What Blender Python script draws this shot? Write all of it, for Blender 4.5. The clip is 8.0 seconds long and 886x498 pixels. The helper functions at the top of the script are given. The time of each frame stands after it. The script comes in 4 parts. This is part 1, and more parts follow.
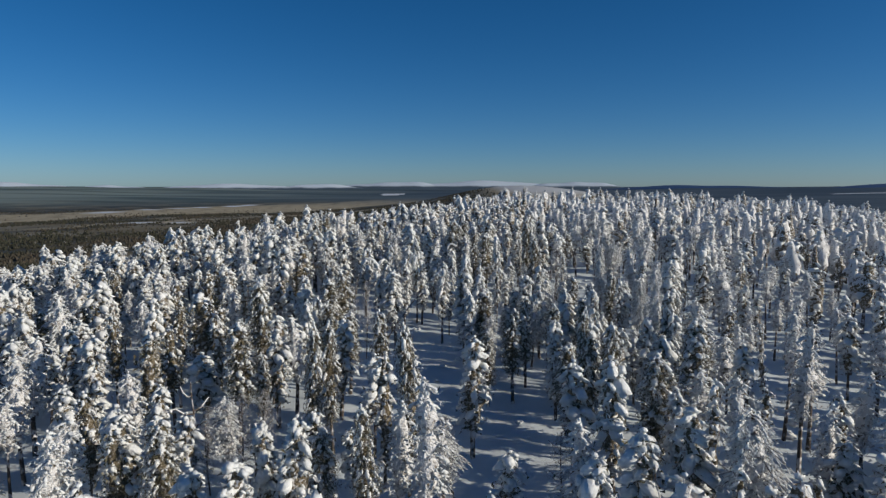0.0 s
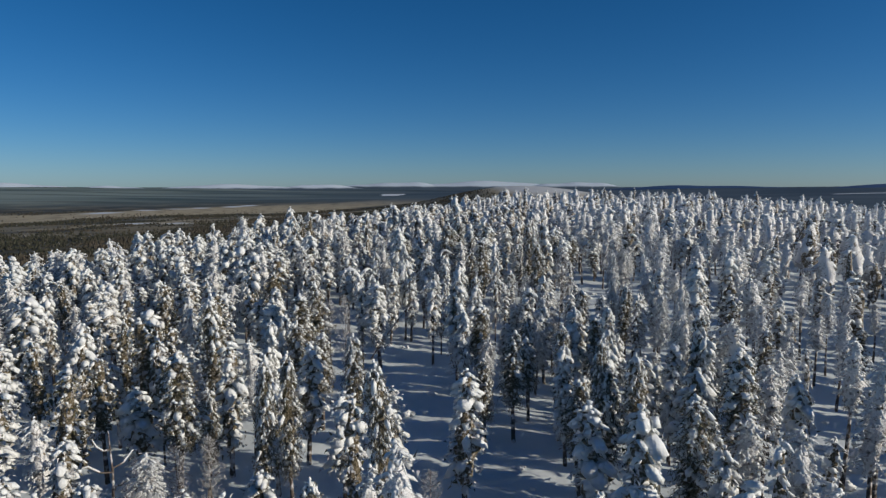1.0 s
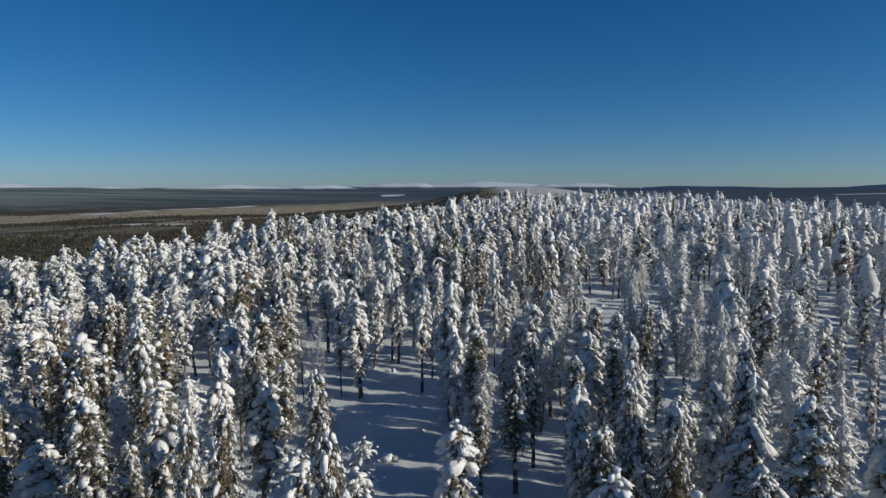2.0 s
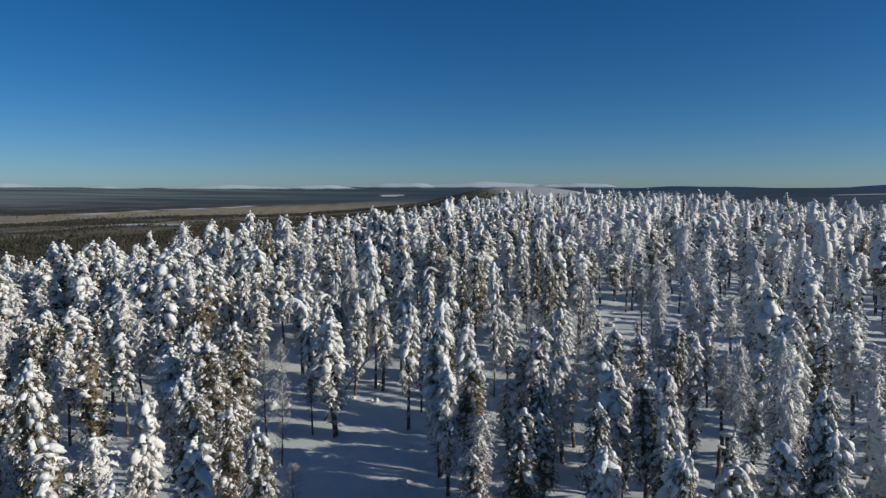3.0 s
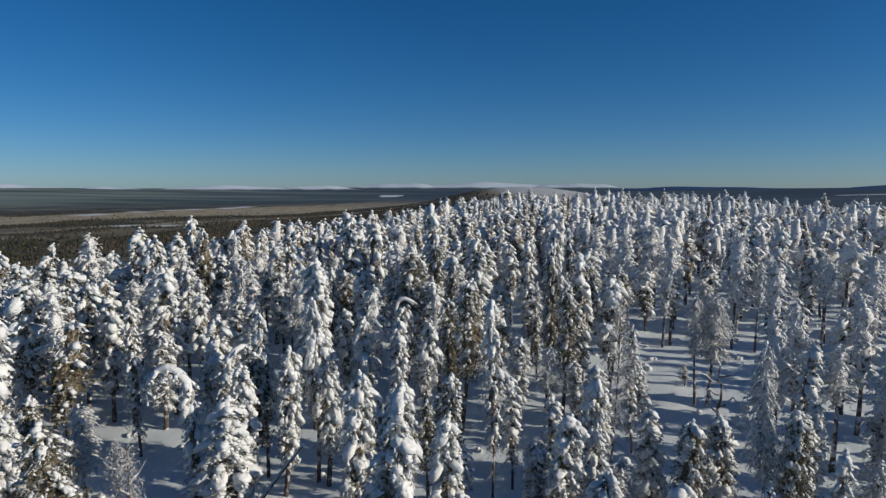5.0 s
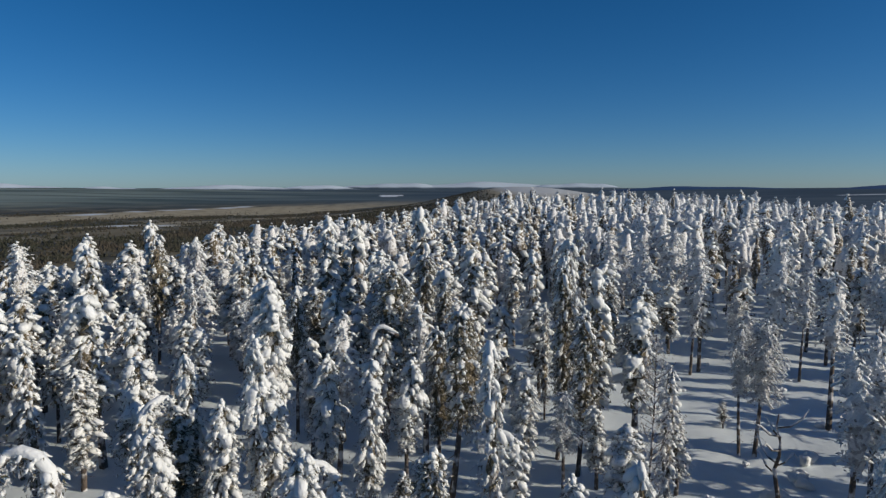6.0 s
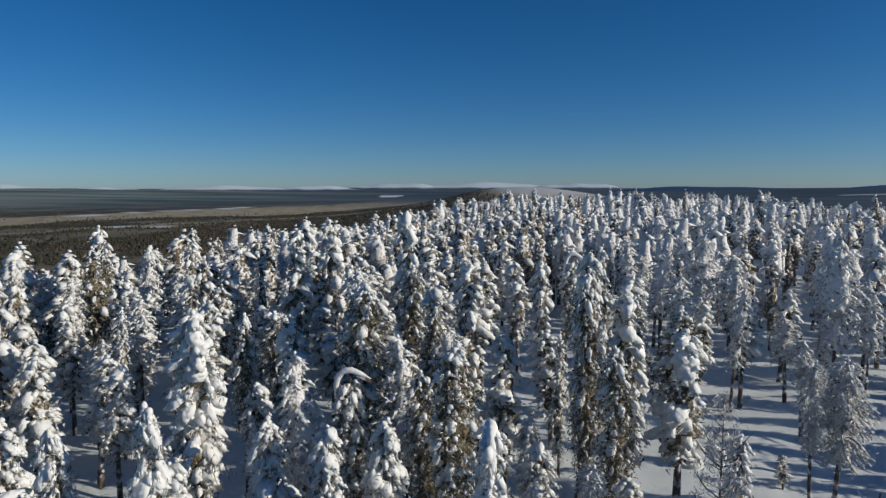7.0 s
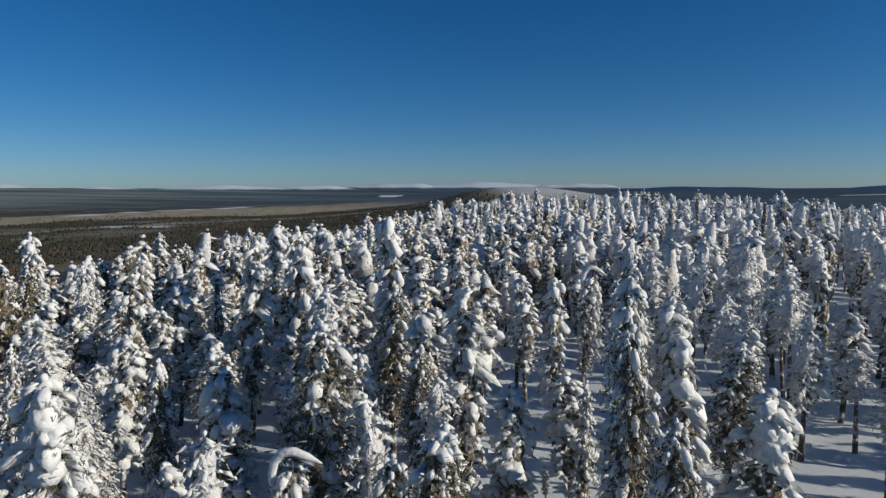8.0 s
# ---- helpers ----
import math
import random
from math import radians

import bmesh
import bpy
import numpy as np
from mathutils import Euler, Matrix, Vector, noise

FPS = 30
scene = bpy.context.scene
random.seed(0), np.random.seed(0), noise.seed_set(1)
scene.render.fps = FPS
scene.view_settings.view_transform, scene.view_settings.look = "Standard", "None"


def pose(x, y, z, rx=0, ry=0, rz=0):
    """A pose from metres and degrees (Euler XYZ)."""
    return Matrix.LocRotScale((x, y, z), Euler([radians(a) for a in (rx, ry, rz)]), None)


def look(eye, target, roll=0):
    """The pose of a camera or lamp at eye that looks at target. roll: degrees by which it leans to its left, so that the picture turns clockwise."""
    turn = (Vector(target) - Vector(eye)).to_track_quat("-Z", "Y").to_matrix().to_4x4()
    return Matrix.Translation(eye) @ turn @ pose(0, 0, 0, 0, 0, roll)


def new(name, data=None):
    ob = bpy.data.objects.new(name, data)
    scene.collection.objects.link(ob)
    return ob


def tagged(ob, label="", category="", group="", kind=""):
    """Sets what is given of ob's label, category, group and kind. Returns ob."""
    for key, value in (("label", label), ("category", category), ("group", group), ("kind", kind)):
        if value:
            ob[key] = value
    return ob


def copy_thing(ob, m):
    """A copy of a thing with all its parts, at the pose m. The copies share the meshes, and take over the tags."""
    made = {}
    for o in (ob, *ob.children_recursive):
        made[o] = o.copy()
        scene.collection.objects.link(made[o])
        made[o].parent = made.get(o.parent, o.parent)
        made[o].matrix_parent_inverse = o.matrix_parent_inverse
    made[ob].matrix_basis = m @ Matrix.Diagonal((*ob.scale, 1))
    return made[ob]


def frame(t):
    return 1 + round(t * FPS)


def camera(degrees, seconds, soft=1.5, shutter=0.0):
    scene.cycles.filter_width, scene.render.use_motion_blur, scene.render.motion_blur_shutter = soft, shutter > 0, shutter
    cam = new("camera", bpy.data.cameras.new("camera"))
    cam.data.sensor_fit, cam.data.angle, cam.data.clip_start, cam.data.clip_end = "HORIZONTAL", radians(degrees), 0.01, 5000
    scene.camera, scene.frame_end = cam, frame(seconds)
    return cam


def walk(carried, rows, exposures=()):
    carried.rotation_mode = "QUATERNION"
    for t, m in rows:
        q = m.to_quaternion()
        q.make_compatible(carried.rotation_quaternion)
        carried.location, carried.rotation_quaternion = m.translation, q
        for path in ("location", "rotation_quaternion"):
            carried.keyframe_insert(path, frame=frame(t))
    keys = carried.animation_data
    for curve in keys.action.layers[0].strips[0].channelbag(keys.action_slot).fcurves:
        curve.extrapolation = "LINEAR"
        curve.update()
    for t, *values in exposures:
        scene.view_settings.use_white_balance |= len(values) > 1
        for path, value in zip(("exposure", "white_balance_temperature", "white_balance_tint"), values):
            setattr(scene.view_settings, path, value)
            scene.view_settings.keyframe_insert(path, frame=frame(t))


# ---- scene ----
cam = camera(68.0, 8.0, soft=1.35)
METRES, EYE, TILT, LEAN, TURN = 80.0, 22.0, -5.31, 0.0, 0.0
ROWS = [
    (0.0, 0.00000, 0.0000, 0.00000, -0.00, 0.00, 0.00),
    (0.5, 0.00665, 0.0633, 0.00530, 0.00, 0.03, 0.02),
    (1.0, 0.01297, 0.1259, 0.01105, 0.02, 0.03, 0.04),
    (1.5, 0.01901, 0.1880, 0.01658, 0.04, 0.06, 0.05),
    (3.0, 0.03350, 0.3714, 0.03305, 0.01, 0.09, -0.01),
    (3.5, 0.03812, 0.4320, 0.03835, 0.00, 0.10, -0.02),
    (4.0, 0.04314, 0.4925, 0.04371, -0.01, 0.12, 0.01),
    (4.5, 0.04822, 0.5533, 0.04929, -0.01, 0.14, 0.02),
    (6.0, 0.06345, 0.7365, 0.06841, 0.01, 0.11, 0.01),
    (6.5, 0.06802, 0.7967, 0.07416, 0.03, 0.11, 0.02),
    (7.0, 0.07196, 0.8571, 0.07986, 0.03, 0.14, 0.06),
    (7.5, 0.07552, 0.9170, 0.08561, 0.01, 0.13, 0.02),
    (8.0, 0.07862, 0.9764, 0.09159, 0.01, 0.13, 0.02),
]
walk(cam, [(t, pose(0, 0, EYE, TILT, LEAN, TURN) @ pose(METRES * x, METRES * y, METRES * z, 90 + pitch, roll, yaw)) for t, x, y, z, yaw, pitch, roll in ROWS])

# ---- world, sun ----
SUN_EL, SUN_AZ = 20.5, 105.0  # degrees; azimuth clockwise from ahead (+y)
world = bpy.data.worlds.new("winter_sky")
scene.world = world
world.use_nodes = True
wn = world.node_tree
sky = wn.nodes.new("ShaderNodeTexSky")
sky.sky_type = "NISHITA"
sky.sun_disc = False
sky.sun_elevation, sky.sun_rotation = radians(SUN_EL), radians(SUN_AZ)
sky.altitude, sky.air_density, sky.dust_density, sky.ozone_density = 1500.0, 0.85, 1.0, 6.0
background = wn.nodes["Background"]
background.inputs["Strength"].default_value = 0.0705
deep = wn.nodes.new("ShaderNodeHueSaturation")
deep.inputs["Saturation"].default_value = 1.18
deep.inputs["Hue"].default_value = 0.4985
wn.links.new(sky.outputs["Color"], deep.inputs["Color"])
wn.links.new(deep.outputs["Color"], background.inputs["Color"])

lamp = bpy.data.lights.new("sun", "SUN")
lamp.energy, lamp.angle, lamp.color = 3.78, radians(0.5), (1.0, 0.905, 0.77)
sun = new("sun", lamp)
sun_way = Vector((math.sin(radians(SUN_AZ)) * math.cos(radians(SUN_EL)), math.cos(radians(SUN_AZ)) * math.cos(radians(SUN_EL)), math.sin(radians(SUN_EL))))
sun.matrix_world = look(sun_way * 300, (0, 0, 0))


# ---- materials ----
def material(name, rough=0.8):
    mat = bpy.data.materials.new(name)
    mat.use_nodes = True
    tree = mat.node_tree
    bsdf = tree.nodes["Principled BSDF"]
    bsdf.inputs["Roughness"].default_value = rough
    bsdf.inputs["Specular IOR Level"].default_value = 0.25
    return mat, tree, bsdf


def node(tree, kind, **values):
    made = tree.nodes.new(kind)
    for key, value in values.items():
        made.inputs[key].default_value = value
    return made


def noise_node(tree, scale, detail=3.0, coords="Object"):
    where = tree.nodes.new("ShaderNodeTexCoord")
    made = node(tree, "ShaderNodeTexNoise", Scale=scale, Detail=detail)
    tree.links.new(where.outputs[coords], made.inputs["Vector"])
    return made.outputs["Fac"]


def ramp(tree, source, stops):
    made = tree.nodes.new("ShaderNodeValToRGB")
    while len(made.color_ramp.elements) < len(stops):
        made.color_ramp.elements.new(0.5)
    for element, (place, colour) in zip(made.color_ramp.elements, stops):
        element.position, element.color = place, (*colour, 1)
    tree.links.new(source, made.inputs["Fac"])
    return made.outputs["Color"]


def mixed(tree, fac, a, b):
    made = tree.nodes.new("ShaderNodeMix")
    made.data_type = "RGBA"
    for socket, value in ((made.inputs[0], fac), (made.inputs[6], a), (made.inputs[7], b)):
        if isinstance(value, (int, float)):
            socket.default_value = value
        elif isinstance(value, tuple):
            socket.default_value = (*value, 1)
        else:
            tree.links.new(value, socket)
    return made.outputs[2]


def bump(tree, bsdf, source, strength, distance):
    made = node(tree, "ShaderNodeBump", Strength=strength, Distance=distance)
    tree.links.new(source, made.inputs["Height"])
    tree.links.new(made.outputs["Normal"], bsdf.inputs["Normal"])


def snow_material(name, grain, light=(0.82, 0.835, 0.82), dull=(0.72, 0.74, 0.73), relief=0.5, depth=0.06):
    mat, tree, bsdf = material(name, 0.7)
    fine, broad = noise_node(tree, grain, 4.0), noise_node(tree, grain * 0.13, 2.0)
    tree.links.new(ramp(tree, broad, [(0.3, dull), (0.65, light)]), bsdf.inputs["Base Color"])
    bump(tree, bsdf, fine, relief, depth)
    return mat


SNOW_LOAD = snow_material("snow_load", 6.0, relief=0.5, depth=0.09)
SNOW_FAR = snow_material("snow_load_far", 3.0, light=(0.80, 0.825, 0.815), dull=(0.70, 0.725, 0.72), relief=0.7, depth=0.2)


def needle_material(name, frost):
    mat, tree, bsdf = material(name, 0.85)
    island = tree.nodes.new("ShaderNodeNewGeometry").outputs["Random Per Island"]
    green = ramp(tree, island, [(0.0, (0.075, 0.075, 0.035)), (0.45, (0.13, 0.11, 0.06)), (1.0, (0.20, 0.17, 0.11))])
    rime = ramp(tree, island, [(0.0, (0.0, 0.0, 0.0)), (max(0.02, 1 - frost - 0.15), (0.08, 0.08, 0.08)), (min(0.99, 1.1 - frost), (0.9, 0.9, 0.9))])
    shade = noise_node(tree, 1.3, 3.0)
    rimed = node(tree, "ShaderNodeMath")
    rimed.operation = "MULTIPLY"
    tree.links.new(rime, rimed.inputs[0])
    tree.links.new(ramp(tree, shade, [(0.3, (0.55, 0.55, 0.55)), (0.6, (1.0, 1.0, 1.0))]), rimed.inputs[1])
    tree.links.new(mixed(tree, rimed.outputs[0], green, (0.72, 0.72, 0.72)), bsdf.inputs["Base Color"])
    return mat


NEEDLE = needle_material("snowy_needles", 0.48)
NEEDLE_BARE = needle_material("brown_needles", 0.17)
NEEDLE_FAR = needle_material("far_needles", 0.65)
NEEDLE_RIME = needle_material("rimed_needles", 0.9)


def core_material(name, rime, cover, grain=2.6):
    """The body of a crown: snow settled on what faces up, rimed needles and twigs beneath."""
    mat, tree, bsdf = material(name, 0.85)
    fine, clump = noise_node(tree, 8.0, 6.0), noise_node(tree, grain, 4.0)
    green = ramp(tree, fine, [(0.32, (0.06, 0.052, 0.03)), (0.55, (0.19, 0.155, 0.10)), (0.72, (0.42, 0.38, 0.32))])
    green = mixed(tree, ramp(tree, clump, [(0.60 - rime * 0.3, (0, 0, 0)), (0.70 - rime * 0.3, (0.7, 0.7, 0.7))]), green, (0.66, 0.66, 0.67))
    facing = tree.nodes.new("ShaderNodeSeparateXYZ")
    tree.links.new(tree.nodes.new("ShaderNodeNewGeometry").outputs["Normal"], facing.inputs[0])
    rough_up = node(tree, "ShaderNodeMath")
    rough_up.operation = "MULTIPLY_ADD"
    tree.links.new(clump, rough_up.inputs[0])
    rough_up.inputs[1].default_value = 2.6
    tree.links.new(facing.outputs["Z"], rough_up.inputs[2])
    lying = node(tree, "ShaderNodeMapRange")
    tree.links.new(rough_up.outputs[0], lying.inputs["Value"])
    lying.inputs["From Min"].default_value, lying.inputs["From Max"].default_value = 1.88 - cover, 2.0 - cover
    tree.links.new(mixed(tree, lying.outputs["Result"], green, (0.82, 0.82, 0.81)), bsdf.inputs["Base Color"])
    bump(tree, bsdf, fine, 1.0, 0.2)
    return mat


CORE = core_material("crown_body", 0.48, 0.27)
CORE_BARE = core_material("bare_crown_body", 0.18, -0.04)
CORE_FAR = core_material("far_crown_body", 0.34, 0.36, 3.4)
CORE_RIME = core_material("rimed_crown_body", 0.95, 0.85, 3.2)


def bark_material():
    mat, tree, bsdf = material("frosted_bark", 0.9)
    fine, side = noise_node(tree, 9.0, 5.0), noise_node(tree, 1.7, 2.0)
    bark = ramp(tree, fine, [(0.3, (0.06, 0.05, 0.042)), (0.7, (0.16, 0.13, 0.11))])
    tree.links.new(mixed(tree, ramp(tree, side, [(0.5, (0, 0, 0)), (0.62, (0.75, 0.75, 0.75))]), bark, (0.75, 0.75, 0.76)), bsdf.inputs["Base Color"])
    bump(tree, bsdf, fine, 0.6, 0.03)
    return mat


BARK = bark_material()


def ground_material():
    mat, tree, bsdf = material("snowy_ground", 0.75)
    bare = tree.nodes.new("ShaderNodeAttribute")
    bare.attribute_name = "valley"
    mire = tree.nodes.new("ShaderNodeAttribute")
    mire.attribute_name = "open"
    fine, broad = noise_node(tree, 2.2, 5.0), noise_node(tree, 0.25, 3.0)
    snow = ramp(tree, broad, [(0.3, (0.60, 0.66, 0.68)), (0.7, (0.71, 0.77, 0.785))])
    patch, stand = noise_node(tree, 0.012, 6.0), noise_node(tree, 0.09, 4.0)
    wood = mixed(tree, stand, (0.085, 0.072, 0.034), (0.23, 0.185, 0.10))
    wood = mixed(tree, ramp(tree, patch, [(0.48, (0, 0, 0)), (0.72, (0.7, 0.7, 0.7))]), wood, (0.27, 0.24, 0.16))
    bog = mixed(tree, stand, (0.28, 0.235, 0.14), (0.47, 0.41, 0.28))
    over = node(tree, "ShaderNodeMath")
    over.operation, over.use_clamp = "SUBTRACT", True
    tree.links.new(mire.outputs["Fac"], over.inputs[0])
    over.inputs[1].default_value = 1.0
    under = node(tree, "ShaderNodeMath")
    under.operation = "MINIMUM"
    tree.links.new(mire.outputs["Fac"], under.inputs[0])
    under.inputs[1].default_value = 1.0
    belt = noise_node(tree, 0.0022, 5.0)
    wood = mixed(tree, ramp(tree, belt, [(0.42, (0, 0, 0)), (0.5, (0.75, 0.75, 0.75)), (0.56, (0.1, 0.1, 0.1)), (0.66, (0.8, 0.8, 0.8))]), wood, (0.20, 0.18, 0.125))
    copse = noise_node(tree, 0.0065, 7.0)
    wood = mixed(tree, ramp(tree, copse, [(0.47, (0, 0, 0)), (0.54, (0.85, 0.85, 0.85))]), wood, (0.034, 0.036, 0.024))
    tussock = noise_node(tree, 0.028, 5.0)
    bog = mixed(tree, ramp(tree, tussock, [(0.50, (0, 0, 0)), (0.62, (0.7, 0.7, 0.7))]), bog, (0.16, 0.14, 0.085))
    spruces = tree.nodes.new("ShaderNodeAttribute")
    spruces.attribute_name = "belt"
    thick = node(tree, "ShaderNodeMath")
    thick.operation = "MULTIPLY"
    tree.links.new(spruces.outputs["Fac"], thick.inputs[0])
    tree.links.new(ramp(tree, patch, [(0.36, (1, 1, 1)), (0.60, (0.25, 0.25, 0.25))]), thick.inputs[1])
    wood = mixed(tree, thick.outputs[0], wood, (0.030, 0.032, 0.022))
    low = mixed(tree, under.outputs[0], wood, bog)
    low = mixed(tree, over.outputs[0], low, (0.56, 0.61, 0.65))
    near_far = []
    for shift in (0.0, 1.0):
        step = node(tree, "ShaderNodeMath")
        step.operation, step.use_clamp = "SUBTRACT", True
        tree.links.new(bare.outputs["Fac"], step.inputs[0])
        step.inputs[1].default_value = shift
        near_far.append(step.outputs[0])
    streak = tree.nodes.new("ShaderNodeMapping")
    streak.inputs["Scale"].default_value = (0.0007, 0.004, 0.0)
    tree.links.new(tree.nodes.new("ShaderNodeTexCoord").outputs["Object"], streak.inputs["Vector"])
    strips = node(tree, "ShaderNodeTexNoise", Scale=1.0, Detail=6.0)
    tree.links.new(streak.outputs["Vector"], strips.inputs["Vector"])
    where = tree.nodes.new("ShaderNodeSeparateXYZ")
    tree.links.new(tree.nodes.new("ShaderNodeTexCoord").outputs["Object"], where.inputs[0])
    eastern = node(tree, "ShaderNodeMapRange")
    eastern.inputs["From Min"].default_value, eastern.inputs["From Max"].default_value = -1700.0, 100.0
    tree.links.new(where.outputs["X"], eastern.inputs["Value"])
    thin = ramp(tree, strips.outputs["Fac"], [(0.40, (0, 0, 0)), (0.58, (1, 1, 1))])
    # far woods turn blue, more so eastward: distance haze put into the colour
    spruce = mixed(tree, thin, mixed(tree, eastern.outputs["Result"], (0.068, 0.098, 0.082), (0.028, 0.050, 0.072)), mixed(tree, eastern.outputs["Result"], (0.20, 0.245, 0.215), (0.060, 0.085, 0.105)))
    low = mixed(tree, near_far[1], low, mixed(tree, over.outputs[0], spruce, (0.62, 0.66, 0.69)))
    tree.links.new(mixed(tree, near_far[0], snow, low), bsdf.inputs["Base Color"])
    bump(tree, bsdf, fine, 0.35, 0.1)
    return mat


GROUND = ground_material()


# ---- mesh tools ----
def blob(seg, rings):
    """Verts and triangles of a unit ball."""
    verts, tris = [(0, 0, 1)], []
    for r in range(1, rings):
        a = math.pi * r / rings
        verts += [(math.sin(a) * math.cos(2 * math.pi * (s + 0.5 * r) / seg), math.sin(a) * math.sin(2 * math.pi * (s + 0.5 * r) / seg), math.cos(a)) for s in range(seg)]
    verts.append((0, 0, -1))
    last = len(verts) - 1
    for s in range(seg):
        n = (s + 1) % seg
        tris.append((0, 1 + s, 1 + n))
        tris.append((last, last - seg + n, last - seg + s))
        for r in range(rings - 2):
            a, b = 1 + r * seg, 1 + (r + 1) * seg
            tris += [(a + s, b + s, b + n), (a + s, b + n, a + n)]
    return np.array(verts, float), np.array(tris, int)


BALL = {"full": blob(7, 5), "near": blob(6, 4), "mid": blob(4, 3), "far": blob(4, 2), "finger": blob(3, 2), "smooth": blob(9, 7)}


class Heap:
    """Collects triangles with their materials and makes one mesh of them."""

    def __init__(self):
        self.verts, self.tris, self.kind, self.soft, self.count = [], [], [], [], 0

    def add(self, verts, tris, kind=0, soft=False):
        self.verts.append(verts)
        self.tris.append(tris + self.count)
        self.kind.append(np.full(len(tris), kind))
        self.soft.append(np.full(len(tris), soft))
        self.count += len(verts)

    def arrays(self):
        return np.concatenate(self.verts), np.concatenate(self.tris), np.concatenate(self.kind), np.concatenate(self.soft)

    def mesh(self, name, materials):
        return mesh_of(name, *self.arrays(), materials)


def mesh_of(name, verts, tris, kind, soft, materials):
    mesh = bpy.data.meshes.new(name)
    mesh.vertices.add(len(verts))
    mesh.vertices.foreach_set("co", np.ascontiguousarray(verts, dtype=np.float32).ravel())
    mesh.loops.add(3 * len(tris))
    mesh.loops.foreach_set("vertex_index", np.ascontiguousarray(tris, dtype=np.int32).ravel())
    mesh.polygons.add(len(tris))
    mesh.polygons.foreach_set("loop_start", np.arange(0, 3 * len(tris), 3, dtype=np.int32))
    for item in materials:
        mesh.materials.append(item)
    mesh.polygons.foreach_set("material_index", np.asarray(kind, dtype=np.int32))
    mesh.polygons.foreach_set("use_smooth", np.asarray(soft, dtype=bool))
    mesh.update(calc_edges=True)
    mesh.validate()
    return mesh


def part(name, mesh, parent, label=""):
    ob = new(name, mesh)
    ob.parent = parent
    return tagged(ob, label=label)


# ---- the lie of the land ----
def soft_plus(d, width):
    return width * np.logaddexp(0.0, d / width)


def land(x, y):
    """Height of the ground: a ridge that climbs ahead and falls to a valley at its side, a plain, and far rises."""
    x, y = np.asarray(x, float), np.asarray(y, float)
    climb = 0.105 * (y - 57.0)
    crest = climb - soft_plus(climb - 7.0, 1.2) + 3.8 * (1 - np.exp(-np.clip(y - 135, 0, None) / 90.0))
    crest = np.where(y < 20, np.maximum(crest, -5.0), crest)
    edge = np.where(y < 250, -36 + 0.3 * (y - 110), 6 + 0.08 * (y - 250))
    edge = np.maximum(edge, -40)
    steep = np.clip(0.17 + 0.0025 * (y - 112), 0.14, 0.30)
    drop = steep * soft_plus(edge - x, 5.0) + 0.12 * soft_plus(edge - 55 - x, 12.0)
    right = 0.08 * soft_plus(x - (34 + 0.24 * y), 16.0)
    ahead = 0.06 * soft_plus(y - 330.0, 40.0)
    back = 0.04 * soft_plus(-y - 60, 30.0)
    fall = drop + right + ahead + back
    ridge = crest - 54.0 * np.tanh(fall / 54.0)
    dist = np.hypot(x, y)
    rise = 73.0 * np.clip((dist - 2300) / 2500, 0, 1) ** 1.3
    hill = 67.0 * np.exp(-(np.where(x < 225, (x - 225) / 280.0, (x - 225) / 330.0)) ** 2 - ((y - 1900) / 620.0) ** 2)
    roll = 3.0 * np.sin(x * 0.006 + 1.0) * np.sin(y * 0.004) * np.clip((dist - 400) / 600, 0, 1)
    return ridge + rise + hill + roll


def hummocks(x, y):
    """Small snow mounds on the forest floor."""
    return 0.10 * np.sin(1.1 * x + 0.4 * y) * np.sin(0.9 * y - 0.3 * x) + 0.12 * np.sin(0.47 * x + 2) * np.sin(0.41 * y + 1) + 0.05 * np.sin(2.6 * x + 1.3 * y) * np.sin(2.2 * y - x)


def valley_share(x, y):
    """0 on the snowy ridge, 1 down in the valley, up to 2 where the haze-blue colour takes over."""
    far = np.hypot(x, y)
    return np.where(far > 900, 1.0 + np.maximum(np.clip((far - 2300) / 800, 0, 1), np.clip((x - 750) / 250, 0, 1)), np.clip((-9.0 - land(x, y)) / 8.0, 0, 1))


def mire_share(x, y):
    """Open bogs between the valley's woods (up to 1), snowy clearings and a frozen lake (up to 2)."""
    across = -0.861 * (x + 800) + 0.509 * (y - 1200)
    wob = 60 * np.sin(x * 0.011) + 45 * np.sin(y * 0.007 + 1) + 30 * np.sin(x * 0.031 + y * 0.02)
    one = np.clip((205 - np.abs(across + wob * 0.5 - 245)) / 45.0, 0, 1)
    two = np.clip((420 - np.abs(across + 2 * wob - 1650)) / 250.0, 0, 1) * 0.7
    three = np.clip((26 - np.abs(across + 0.5 * wob + 215)) / 20.0, 0, 1) * 0.9
    fell = np.exp(-(np.where(x < 225, (x - 225) / 110.0, (x - 225) / 250.0)) ** 2 - ((y - 1850) / 480.0) ** 2)
    share = np.maximum(np.maximum(np.maximum(one, two), three), np.clip(2.4 * fell, 0, 1.72))
    for cx, cy, rx, ry in ((-892, 1726, 36, 60), (-279, 3610, 75, 140), (-864, 1906, 34, 50), (-830, 2040, 36, 50), (-790, 2160, 36, 50), (-740, 2300, 38, 60), (-700, 2400, 38, 60), (-553, 1195, 26, 40), (-470, 1180, 26, 40), (2180, 3240, 260, 46)):
        share = np.maximum(share, 2.0 * (((x - cx) / rx) ** 2 + ((y - cy) / ry) ** 2 < 1))
    return share


